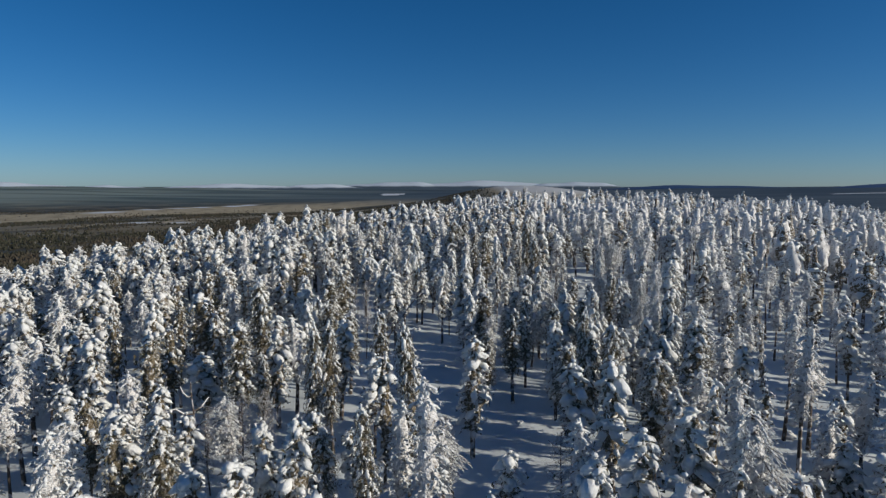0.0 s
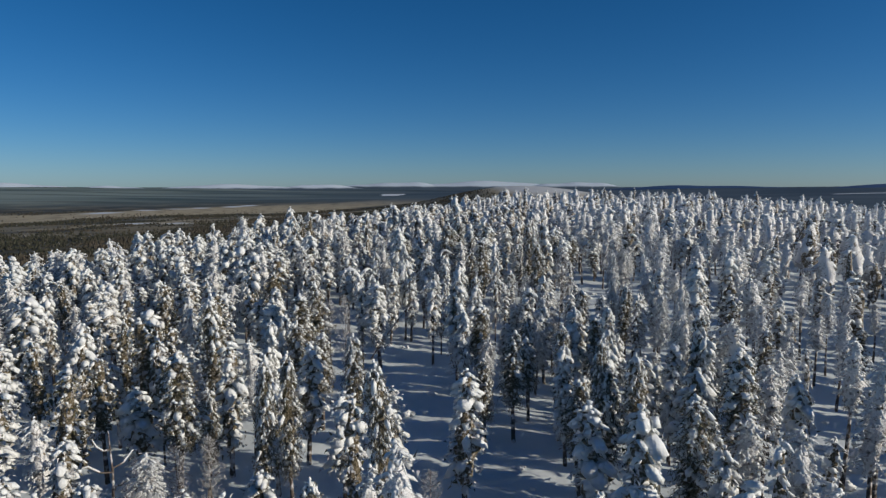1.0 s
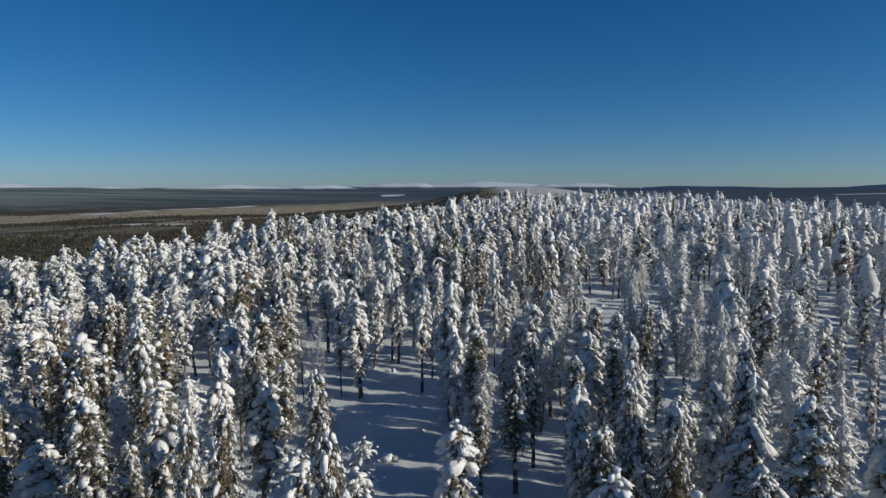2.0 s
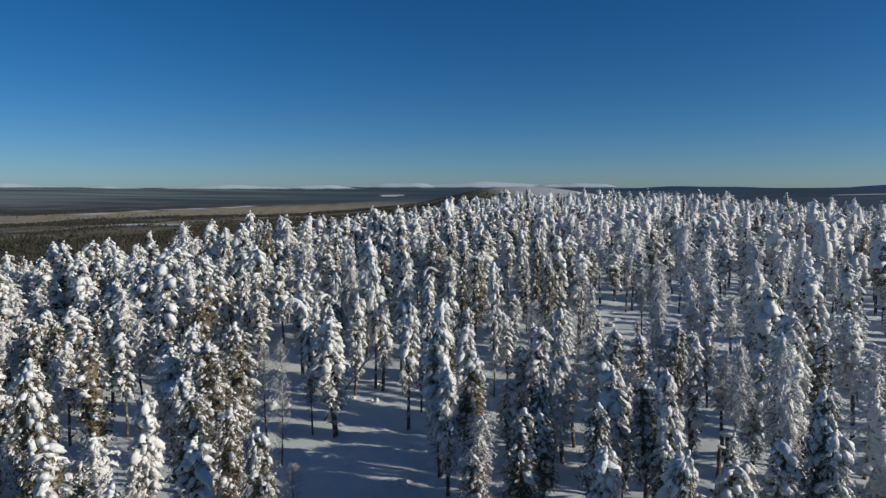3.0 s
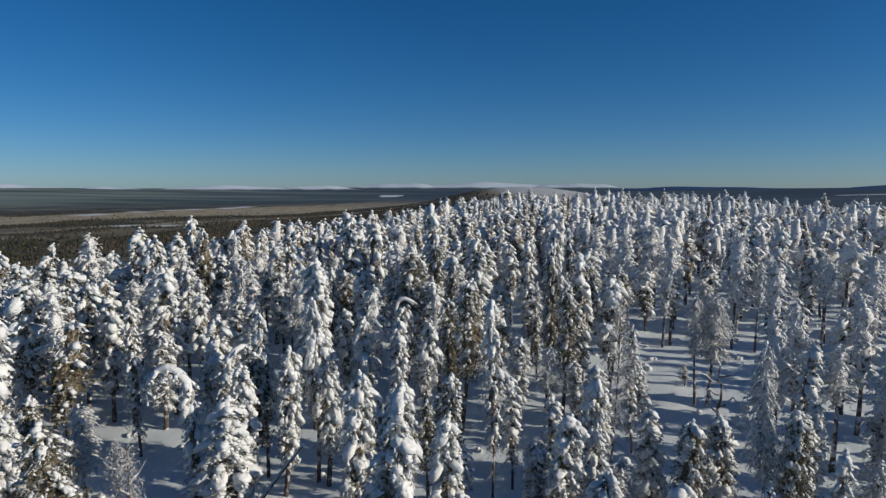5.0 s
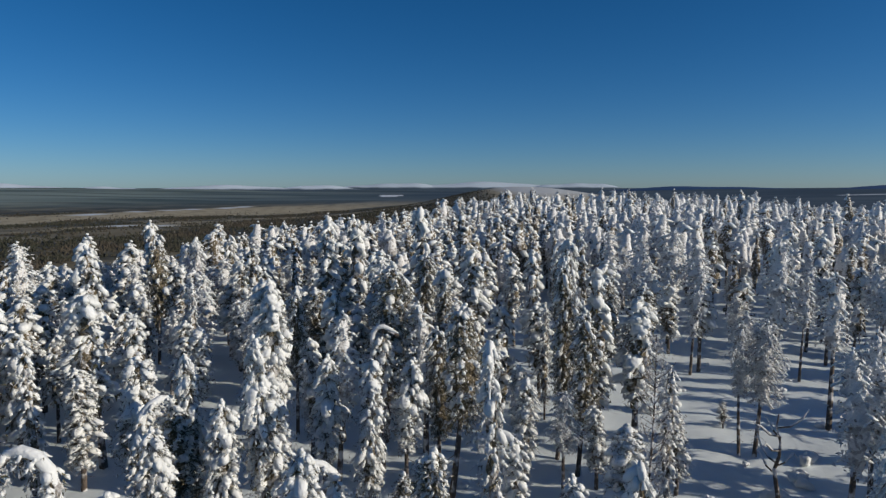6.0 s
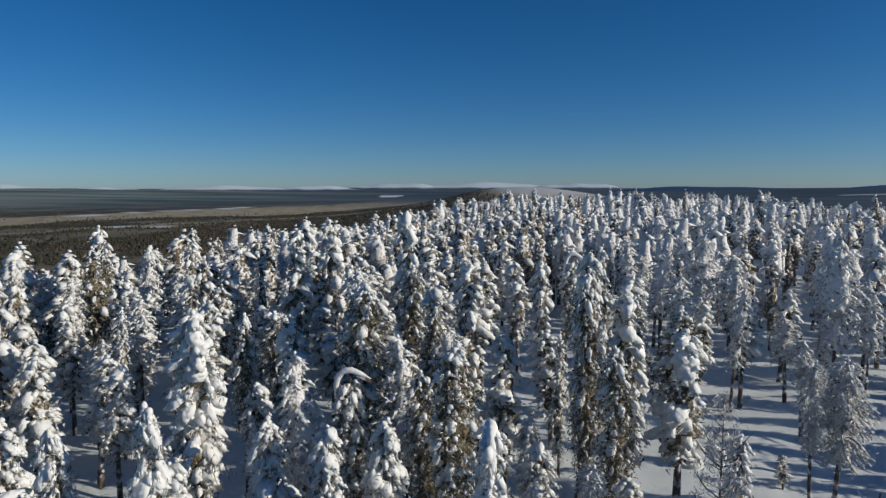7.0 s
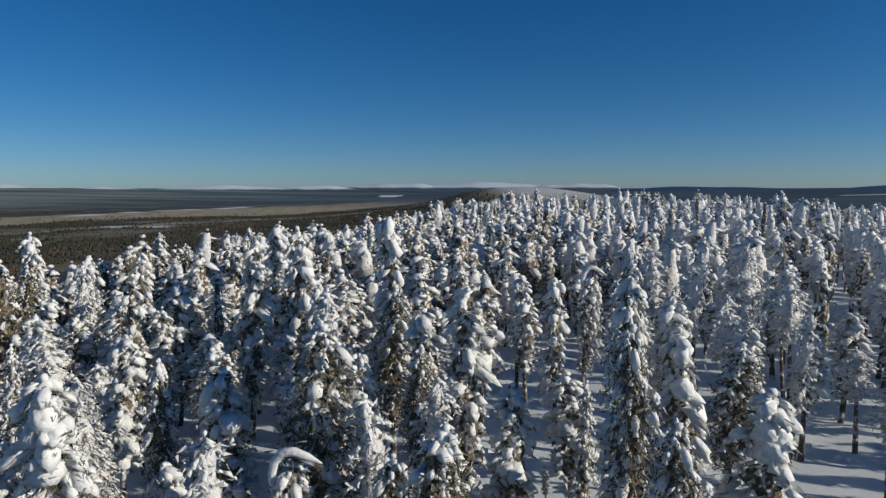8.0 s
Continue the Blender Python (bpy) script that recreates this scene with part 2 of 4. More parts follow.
def belt_share(x, y):
    """Belts of dark spruce across the valley."""
    across = -0.861 * (x + 800) + 0.509 * (y - 1200)
    wob = 60 * np.sin(x * 0.011) + 45 * np.sin(y * 0.007 + 1) + 30 * np.sin(x * 0.031 + y * 0.02)
    far = np.clip((360 - np.abs(across + 1.5 * wob - 820)) / 90.0, 0, 1)
    rim = np.clip((70 - np.abs(across + 0.6 * wob + 30)) / 30.0, 0, 1)
    low = np.clip((190 - np.abs(across + wob + 480)) / 90.0, 0, 1) * 0.8
    return np.maximum(np.maximum(far, rim), low)


def axis(stops):
    """Grid lines: (from, to, step) spans."""
    return np.unique(np.concatenate([np.arange(a, b, s) for a, b, s in stops]))


def build_ground():
    xs = axis([(-4800, -1200, 90), (-1200, -320, 30), (-320, -70, 7), (-70, 120, 1.7), (120, 330, 6), (330, 1300, 30), (1300, 4801, 90)])
    ys = axis([(-1500, -60, 80), (-60, 25, 5), (25, 180, 1.7), (180, 460, 5), (460, 2600, 34), (2600, 4801, 90)])
    gx, gy = np.meshgrid(xs, ys)
    near = np.clip(1 - (np.hypot(gx - 20, gy - 90) - 120) / 60, 0, 1)
    gz = land(gx, gy) + hummocks(gx, gy) * near
    nx, ny = len(xs), len(ys)
    idx = np.arange(nx * ny).reshape(ny, nx)
    a, b, c, d = idx[:-1, :-1].ravel(), idx[:-1, 1:].ravel(), idx[1:, 1:].ravel(), idx[1:, :-1].ravel()
    tris = np.concatenate([np.stack([a, b, c], 1), np.stack([a, c, d], 1)])
    verts = np.stack([gx.ravel(), gy.ravel(), gz.ravel()], 1)
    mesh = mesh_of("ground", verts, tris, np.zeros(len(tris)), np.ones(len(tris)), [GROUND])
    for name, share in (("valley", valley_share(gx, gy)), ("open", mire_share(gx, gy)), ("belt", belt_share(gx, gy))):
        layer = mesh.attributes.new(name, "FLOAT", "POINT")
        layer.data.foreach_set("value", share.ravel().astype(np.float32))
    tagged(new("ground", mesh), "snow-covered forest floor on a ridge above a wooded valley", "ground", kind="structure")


build_ground()


# ---- trees ----
def tube(path, radii, seg):
    """A tapered tube along points."""
    verts, tris = [], []
    path = np.asarray(path, float)
    for i, (p, r) in enumerate(zip(path, radii)):
        t = path[min(i + 1, len(path) - 1)] - path[max(i - 1, 0)]
        t = t / np.linalg.norm(t)
        u = np.cross(t, (0.31, 0.95, 0.05))
        u /= np.linalg.norm(u)
        v = np.cross(t, u)
        for s in range(seg):
            a = 2 * math.pi * s / seg
            verts.append(p + r * (math.cos(a) * u + math.sin(a) * v))
    for i in range(len(path) - 1):
        for s in range(seg):
            n, a, b = (s + 1) % seg, i * seg, (i + 1) * seg
            tris += [(a + s, a + n, b + n), (a + s, b + n, b + s)]
    return np.array(verts), np.array(tris)


def lump(rng, ball, centre, way, length, width, height):
    """A sagging heap of snow along way."""
    verts, tris = ball
    way = np.asarray(way, float) / np.linalg.norm(way)
    side = np.cross((0, 0, 1), way)
    side = side / (np.linalg.norm(side) + 1e-6)
    up = np.cross(way, side)
    v = verts.copy()
    wob = 1 + 0.18 * np.sin(verts @ rng.normal(0, 2.2, 3) + rng.uniform(0, 6)) + 0.13 * np.sin(verts @ rng.normal(0, 4.0, 3) + rng.uniform(0, 6))
    v *= wob[:, None]
    v[:, 2] = np.where(v[:, 2] < 0, v[:, 2] * 0.7, v[:, 2])
    return np.asarray(centre) + v[:, :1] * length * way + v[:, 1:2] * width * side + v[:, 2:] * height * up, tris


def sprays(rng, centre, spread, count, length, width, sag):
    """Needle sprays: slim blades that hang round a point."""
    p = np.asarray(centre) + rng.normal(0, 1, (count, 3)) * spread
    w = rng.normal(0, 1, (count, 3))
    w[:, 2] = w[:, 2] * 0.6 - sag
    w /= np.linalg.norm(w, axis=1)[:, None]
    s = np.cross(w, rng.normal(0, 1, (count, 3)))
    s /= np.linalg.norm(s, axis=1)[:, None] + 1e-6
    ln, wd = length * rng.uniform(0.6, 1.3, (count, 1)), width * rng.uniform(0.6, 1.3, (count, 1))
    verts = np.stack([p - s * wd, p + w * ln, p + s * wd], 1).reshape(-1, 3)
    return verts, 3 * np.arange(count)[:, None] + [[0, 1, 2]]


# crown start, widest radius, height of the widest place in the crown, boughs, snow size, blades, droop
SHAPES = {
    0: (0.26, 0.95, 0.36, 108, 0.25, 14, 0.70),   # snow candle
    1: (0.22, 0.95, 0.45, 112, 0.235, 14, 0.60),    # heavily loaded with smooth pillows
    2: (0.38, 1.20, 0.45, 92, 0.13, 12, 0.55),   # rimed pine with fine drooping twigs
    3: (0.16, 0.58, 0.38, 64, 0.18, 8, 0.80),    # slim young tree
    4: (0.20, 1.05, 0.45, 60, 0.09, 22, 0.15),   # frosted, nearly bare
    5: (0.28, 1.05, 0.42, 100, 0.18, 14, 0.80),  # bent leader with a hook of snow
    6: (0.34, 1.65, 0.42, 130, 0.15, 12, 0.60),  # wide old pine
    7: (0.27, 0.98, 0.38, 118, 0.165, 22, 0.65),  # candle with needles showing
    8: (0.22, 0.50, 0.35, 56, 0.19, 10, 0.90),   # slim tree bowed over at the top
}


def fine_bough(rng, snow, limbs, needles, root, out, reach, sag, size, level):
    """A thin bough of a rimed pine, with twigs that hang from it in rows under snow."""
    def along(s):
        return root + out * reach * s + np.array([0, 0, 0.12 * reach * s - sag * s * s])

    side = np.array([-out[1], out[0], 0.0])
    steps = {"near": 4, "mid": 3, "far": 1}[level]
    if level == "near":
        limbs.add(*tube([root, along(0.5), along(1.0)], [0.03, 0.022, 0.01], 3))
    for k in range(steps):
        s = 0.35 + 0.65 * (k + rng.uniform(0.2, 0.8)) / steps
        here, way = along(s), along(s) - along(s - 0.12)
        thick = size * rng.uniform(0.5, 0.95) * {"near": 0.85, "mid": 1.15, "far": 1.8}[level]
        snow.add(*lump(rng, BALL["mid" if level == "near" else "finger"], here + (0, 0, 0.03), way, thick * rng.uniform(1.5, 2.3), thick * 0.85, thick * 0.6), soft=True)
        for flip in (-1, 1):
            if level == "far" or (level == "mid" and rng.uniform() < 0.5):
                continue
            twig = out * rng.uniform(0.3, 0.8) + side * flip * rng.uniform(0.4, 0.9) + np.array([0, 0, -rng.uniform(0.3, 0.8)])
            long = reach * rng.uniform(0.16, 0.30)
            snow.add(*lump(rng, BALL["finger"], here + twig * long * 0.8, twig, long, thick * 0.5, thick * 0.38), soft=True)
    needles.add(*sprays(rng, along(0.75) - (0, 0, 0.07), 0.10 + 0.14 * reach, {"near": 20, "mid": 7, "far": 2}[level], {"near": 0.20, "mid": 0.30, "far": 0.5}[level], {"near": 0.022, "mid": 0.06, "far": 0.15}[level], 0.7))


def pillow_bough(rng, snow, limbs, needles, root, out, reach, sag, size, blades, bare, level):
    """A drooping bough with cushions of snow along its back and needles hanging beneath."""
    def along(s):
        return root + out * reach * s - np.array([0, 0, sag * s * s])

    side = np.array([-out[1], out[0], 0.0])
    tip, way = along(1.0), along(1.0) - along(0.6)
    if level == "near" and rng.uniform() < 0.35:
        limbs.add(*tube([root, along(0.55), tip], [0.032, 0.024, 0.010], 3))
    if rng.uniform() > bare:
        big = size > 0.24 and level == "near"
        snow.add(*lump(rng, BALL["smooth" if size > 0.26 else "full"] if big else BALL["near" if level == "mid" and size > 0.3 else level], along(rng.uniform(0.68, 0.86)) + (0, 0, size * 0.22), way, size * rng.uniform(1.15, 1.8), size * rng.uniform(0.75, 1.1), size * rng.uniform(0.52, 0.75)), soft=True)
    if level != "far" and rng.uniform() > bare + 0.15:
        inner = size * rng.uniform(0.55, 0.85)
        snow.add(*lump(rng, BALL["near"] if inner > 0.17 and level == "near" else BALL["mid" if level == "near" else "far"], along(rng.uniform(0.40, 0.60)) + side * size * rng.normal(0, 0.6) + (0, 0, inner * 0.2), way, inner * 1.35, inner * 0.95, inner * 0.55), soft=True)
    for k in range({"near": 2, "mid": 1, "far": 1}[level]):
        a = rng.normal(0, 0.7)
        if rng.uniform() < bare - 0.1:
            continue
        hang = out * math.cos(a) + side * math.sin(a) + np.array([0, 0, -rng.uniform(0.3, 1.1)])
        finger = (0.09 + 0.42 * size) * rng.uniform(0.8, 1.5)
        snow.add(*lump(rng, BALL["finger"], along(rng.uniform(0.6, 1.0)) + hang * finger * 0.75, hang, finger, finger * rng.uniform(0.42, 0.62), finger * rng.uniform(0.36, 0.52)), soft=True)
    long, slim = {"near": (0.24, 0.028), "mid": (0.34, 0.08), "far": (0.5, 0.16)}[level]
    needles.add(*sprays(rng, along(0.92) - (0, 0, 0.16), 0.10 + 0.09 * reach, blades, long, slim, 1.0))
    if level != "far":
        needles.add(*sprays(rng, along(0.6) - (0, 0, 0.16), 0.12 + 0.10 * reach, max(2, int(blades * 0.6)), long, slim, 0.8))


def tree_pieces(seed, shape, level):
    """Trunk, boughs, needles, snow and snow cap of a tree ten metres high, as heaps."""
    rng = np.random.default_rng(seed)
    start, widest, peak, boughs, size, blades, droop = SHAPES[shape]
    if shape in (0, 2, 6, 7):
        start += rng.uniform(-0.06, 0.16)
    boughs = {"near": boughs, "mid": int(boughs * 0.46), "far": int(boughs * 0.12)}[level]
    blades = {"near": blades, "mid": max(3, blades // 3), "far": 3}[level]
    size *= {"near": 1.0, "mid": 1.30, "far": 1.75}[level]
    fine = shape in (2, 6)
    trunk, limbs, needles, snow, cap = Heap(), Heap(), Heap(), Heap(), Heap()
    height = 10.0
    bend = rng.normal(0, 0.20, 2)
    bow = rng.normal(0, 0.12, 2)
    waist = rng.uniform(0.2, 0.85, 3)
    pinch = rng.uniform(0.15, 0.45, 3)
    blunt = rng.uniform(0.32, 0.55)
    lobe = rng.uniform(0, 6.28, 3)
    upper = 0.93 if shape == 5 else 0.97

    def stem(z):
        u = z / height
        if shape == 8:
            over = max(0.0, u - 0.76) / 0.24 * 3.5
            rise = height - 1.25 if over else (height - 1.25) * u / 0.76
            return np.array([0.25 * u * u + 0.95 * (1 - math.cos(over)), 0.12 * math.sin(4 * u), rise + 1.25 * math.sin(over)])
        return np.array([bend[0] * u * u + bow[0] * math.sin(3 * u), bend[1] * u * u + bow[1] * math.sin(3 * u), z])

    def girth(u):
        full = 0.35 + 0.65 * (max(u, 0.0) / peak) ** 0.7 if u < peak else ((1.03 - u) / (1.03 - peak)) ** blunt
        return min(1.0, full) * (1 - sum(p * math.exp(-((u - w) / 0.045) ** 2) for p, w in zip(pinch, waist)))

    def lopsided(angle, u):
        return 1 + 0.22 * math.sin(angle + lobe[0] + 4 * u) + 0.15 * math.sin(2 * angle + lobe[1] - 7 * u)

    thick = 0.07 if shape == 8 else 0.15 if shape in (0, 1, 2, 5, 6, 7) else 0.09
    stops = {"near": 7, "mid": 3, "far": 2}[level]
    if shape == 8:
        stops = 16
    zs = [-0.4 + (height + 0.1) * i / stops for i in range(stops + 1)]
    trunk.add(*tube([stem(z) for z in zs], [max(0.02, thick * (1.15 - z / height)) for z in zs], {"near": 7, "mid": 4, "far": 3}[level]), soft=True)
    if shape != 4:
        # the inner body of the crown: twigs and needles close to the stem, rimed where they face up
        seg, rows = {"near": (10, 34), "mid": (7, 15), "far": (6, 8)}[level]
        tiers = {"near": rng.uniform(9, 12), "mid": 6.5, "far": 3.2}[level]
        share = {"near": 0.62, "mid": 0.72, "far": 0.95}[level] * (0.80 if fine else 1.0)
        ring, verts = 2 * math.pi * np.arange(seg) / seg, []
        for i in range(rows):
            u = 0.01 + 0.965 * i / (rows - 1)
            saw = (u * tiers + 0.30 * np.sin(2 * ring + lobe[0]) + 0.28 * np.sin(3 * ring + lobe[1] + 9 * u) + rng.normal(0, 0.10, seg)) % 1.0
            side = np.array([lopsided(a, u) for a in ring])
            r = np.maximum(0.04, widest * girth(u) * share * side * (1.10 - 0.55 * saw) * rng.uniform(0.72, 1.22, seg))
            axle = stem(height * (start + (upper - start) * u))
            verts.append(np.stack([axle[0] + r * np.cos(ring), axle[1] + r * np.sin(ring), axle[2] - 0.55 * r * droop + rng.normal(0, 0.05, seg)], 1))
        verts = np.concatenate(verts)
        a = (np.arange(rows - 1)[:, None] * seg + np.arange(seg)).ravel()
        b = (np.arange(rows - 1)[:, None] * seg + (np.arange(seg) + 1) % seg).ravel()
        needles.add(verts, np.concatenate([np.stack([a, b, b + seg], 1), np.stack([a, b + seg, a + seg], 1)]), 1, True)
    if level == "near":
        # dead twigs under the crown
        for k in range(16):
            a, z = rng.uniform(0, 6.28), height * rng.uniform(0.10, start + 0.05)
            out = np.array([math.cos(a), math.sin(a), rng.uniform(-0.6, 0.15)]) * rng.uniform(0.25, 0.8)
            limbs.add(*tube([stem(z), stem(z) + out * 0.6, stem(z) + out + (0, 0, -0.06)], [0.02, 0.015, 0.008], 3))
    turn = rng.uniform(0, 6.28)
    for i in range(boughs):
        u = (i + rng.uniform(0, 1)) / boughs
        u = u ** 0.92
        z = height * (start + (upper - start) * u)
        turn += 2.4 + rng.normal(0, 0.4)
        full = girth(u)
        reach = widest * full * lopsided(turn, u) * rng.uniform(0.70, 1.15) + 0.10
        out = np.array([math.cos(turn), math.sin(turn), 0.0])
        sag = droop * reach * rng.uniform(0.5, 1.2)
        if fine:
            fine_bough(rng, snow, limbs, needles, stem(z), out, reach, sag, size * rng.uniform(0.7, 1.3), level)
        elif shape == 4:
            needles.add(*sprays(rng, stem(z) + out * reach - (0, 0, 0.1 + sag), 0.12 + 0.08 * reach, blades, 0.22, 0.024, 0.9))
            needles.add(*sprays(rng, stem(z) + out * reach * 0.6 - (0, 0, 0.08), 0.13 + 0.10 * reach, blades // 2, 0.22, 0.024, 0.6))
            limbs.add(*tube([stem(z), stem(z) + out * reach * 0.6 + (0, 0, 0.25 * reach), stem(z) + out * reach + (0, 0, 0.4 * reach)], [0.022, 0.015, 0.006], 3))
        else:
            heavy = min(1.55, math.exp(rng.normal(0, 0.34))) * (0.50 + 0.54 * full) * (0.88 + 0.22 * u)
            pillow_bough(rng, snow, limbs, needles, stem(z), out, reach, sag, size * heavy, blades, {0: 0.20, 1: 0.14, 3: 0.18, 5: 0.25, 7: 0.56, 8: 0.15}[shape] * (1.25 - u), level)
    if shape == 4:
        for k in range(14):
            z, a = height * rng.uniform(0.2, 0.85), rng.uniform(0, 6.28)
            out = np.array([math.cos(a), math.sin(a), 0.0])
            limbs.add(*tube([stem(z), stem(z) + out * 0.6 + (0, 0, 0.35), stem(z) + out * 1.1 + (0, 0, 0.9)], [0.04, 0.03, 0.012], 4))
            snow.add(*tube([stem(z) + (0, 0, 0.04), stem(z) + out * 0.6 + (0, 0, 0.39)], [0.045, 0.03], 4), soft=True)
    elif shape == 8:
        roll = np.linspace(0.62, 1.0, 12)
        cap.add(*tube([stem(height * u) + rng.normal(0, 0.03, 3) + (0, 0, 0.05) for u in roll], [0.05 + 0.17 * math.sin(math.pi * min(1.0, 0.12 + 0.95 * k / 11)) * rng.uniform(0.8, 1.2) for k in range(12)], 8), soft=True)
    elif shape != 5:
        # the top: a stack of small lumps of snow round the leader
        knobs = {"near": 5, "mid": 3, "far": 2}[level]
        crown = (0.20 if shape != 1 else 0.19) * (0.75 if shape == 3 or fine else 1.0) * {"near": 1.0, "mid": 1.15, "far": 1.5}[level]
        for k in range(knobs):
            u = k / max(1, knobs - 1)
            c = crown * (1.15 - 0.55 * u) * rng.uniform(0.8, 1.2)
            snow.add(*lump(rng, BALL["full" if level == "near" else "near" if level == "mid" else "mid"], stem(height * (0.915 + 0.07 * u)) + np.append(rng.normal(0, 0.35 * crown, 2) * (1 - 0.6 * u), 0), (rng.normal(0, 0.4), rng.normal(0, 0.4), 1), c * 1.05, c, c), soft=True)
    if shape == 5:
        hook = [stem(height * 0.92) + p for p in ((1.05, 0.1, 0.10), (0.6, 0.05, 0.36), (0.1, 0.0, 0.60), (-0.3, 0.0, 0.60), (-0.62, 0.0, 0.28), (-0.74, 0.0, -0.2), (-0.72, 0.0, -0.75), (-0.6, 0.0, -1.05))]
        cap.add(*tube(hook, [0.03, 0.13, 0.17, 0.18, 0.17, 0.15, 0.13, 0.02], 8), soft=True)
        limbs.add(*tube([h - (0, 0, 0.17) for h in hook], [0.09, 0.08, 0.07, 0.06, 0.05, 0.04, 0.03, 0.02], 5))
    return trunk, limbs, needles, snow, cap


LABELS = {
    0: "tall narrow conifer loaded with lumps of snow",
    1: "broad conifer bowed under heavy white snow pillows",
    2: "rime-covered pine with fine frosted branches and bare trunk",
    3: "slim young conifer wrapped in clumps of snow",
    4: "thin leafless birch with frosted bare twigs",
    5: "snow-laden conifer with a bent hook-shaped snowy top",
    7: "tall conifer with brown needles showing between lumps of snow",
    8: "slim young conifer bowed over under a thick roll of snow",
    6: "wide old pine with spreading boughs under rime and snow",
}


def build_tree(seed, shape, level):
    trunk, limbs, needles, snow, cap = tree_pieces(seed, shape, level)
    thing = tagged(new("birch" if shape == 4 else "conifer"), LABELS[shape], "tree", "snowy trees of the ridge")
    part("trunk", trunk.mesh("trunk", [BARK]), thing, "dark bark plastered with frost")
    if limbs.count:
        tagged(part("branchwork", limbs.mesh("branchwork", [BARK]), thing), kind="stuff")
    if shape == 4:
        tagged(part("twigwork", needles.mesh("twigwork", [NEEDLE_RIME]), thing, "fine twigs white with rime"), kind="stuff")
    else:
        tagged(part("foliage", needles.mesh("foliage", [NEEDLE_RIME, CORE_RIME] if shape in (2, 6) else [NEEDLE_BARE, CORE_BARE] if shape == 7 else [NEEDLE, CORE]), thing, "brown-green needles grey with rime"), kind="stuff")
    tagged(part("snow_load", snow.mesh("snow_load", [SNOW_LOAD]), thing, "white rounded lumps of snow"), kind="stuff")
    if cap.count:
        part("snow_cap", cap.mesh("snow_cap", [SNOW_LOAD]), thing)
    return thing


VARIANTS = {0: 6, 1: 4, 2: 4, 3: 3, 4: 3, 5: 1, 6: 3, 7: 6, 8: 2}
KINDS = {(k, v, level): build_tree(100 + 17 * k + v, k, level) for level in ("near", "mid") for k in (VARIANTS if level == "near" else (0, 1, 2, 3, 6, 7)) for v in range(VARIANTS[k])}
unused = set(KINDS)


def plant(rng, x, y, top, kind, width=0.0):
    """One tree with its foot in the snow and its tip at that height."""
    if (width and kind in (0, 1) and y < (64 if x < 10 else 58)) or not width and kind in (0, 1, 3) and rng.uniform() < (0.75 if y < (70 if x < 12 else 58) else 0.2 if x < 12 else 0.08):
        kind = 7
    foot = float(land(x, y))
    tall = max(1.5, top - foot) / 10.0
    wide = min(1.3, max(0.6, tall ** 0.5 * rng.uniform(0.85, 1.15)))
    if width:
        wide = min(1.35 * tall ** 0.5, 1.45 * tall, max(0.65, width / (2.15 * SHAPES[kind][1])))
    key = (kind, int(rng.integers(VARIANTS[kind])), "near" if (y < 115 and abs(x - 4) < 22) or kind in (4, 5, 8) else "mid")
    m = pose(x, y, foot, rng.normal(0, 1.2), rng.normal(0, 1.2), 0 if kind == 5 else rng.uniform(0, 360)) @ Matrix.Diagonal((wide, wide, tall, 1))
    if key in unused:
        unused.discard(key)
        KINDS[key].matrix_basis = m
        return
    fresh = copy_thing(KINDS[key], m)
    fresh.matrix_basis = m


# places of the trees that show singly: x, y, height of the tip, kind, width of the crown
TREES_A = (
    (17.6, 35.8, 9.7, 6, 4), (-16.9, 38, 8.5, 7, 2.3), (-4.5, 38.2, 9.2, 7, 1.6), (-19.8, 38.3, 8, 7, 2), (-7.8, 41, 6.8, 7, 2.4),
    (-24.9, 44.2, 8.1, 7, 1.9), (-2.4, 45.6, 12.7, 7, 1.8), (15.8, 47.7, 10, 1, 2.8), (-10, 49.7, 11.9, 0, 1.6), (20.4, 51.5, 11.7, 7, 3.3),
    (13.5, 51.9, 11.4, 0, 1.9), (-9.1, 52.8, 11.3, 7, 1.9), (11.7, 53.3, 10.3, 0, 2.3), (11.1, 53.3, 12.4, 1, 1.3), (-24.2, 53.5, 10.3, 0, 2.5),
    (-17.3, 53.8, 10.9, 7, 3.3), (31.6, 55, 8.3, 2, 3.3), (-15.7, 55, 8, 0, 1.5), (10.9, 56, 8.7, 7, 2.1), (-24, 57.3, 9.9, 0, 2.2),
)
TREES_B = (
    (2.2, 58.3, 5, 7, 2.5), (-5.7, 59, 11.1, 7, 1.9), (21, 59.7, 10.6, 0, 2), (10.6, 60, 10, 0, 2), (-17, 60.2, 13.9, 0, 2.5),
    (18.9, 60.5, 10, 1, 1.9), (21, 60.6, 12.5, 7, 2), (-23, 62.4, 11.8, 0, 3.1), (21.6, 64.6, 14.2, 2, 2.3), (-13.8, 64.7, 11, 0, 1.8),
    (15.4, 65.3, 12, 1, 1.5), (-12.1, 67.3, 10.4, 7, 2.2), (-35.7, 67.4, 12.3, 0, 3.3), (14.6, 67.5, 10.9, 7, 2.4), (19.9, 68.2, 7.3, 3, 1.5),
    (-13.5, 68.8, 10.6, 0, 1.7), (21.1, 70.4, 12.6, 2, 1.9), (24.4, 70.4, 14.3, 0, 2.9), (-26.4, 71.5, 10.7, 0, 3.3), (-12.5, 71.7, 12.1, 7, 3.3),
)
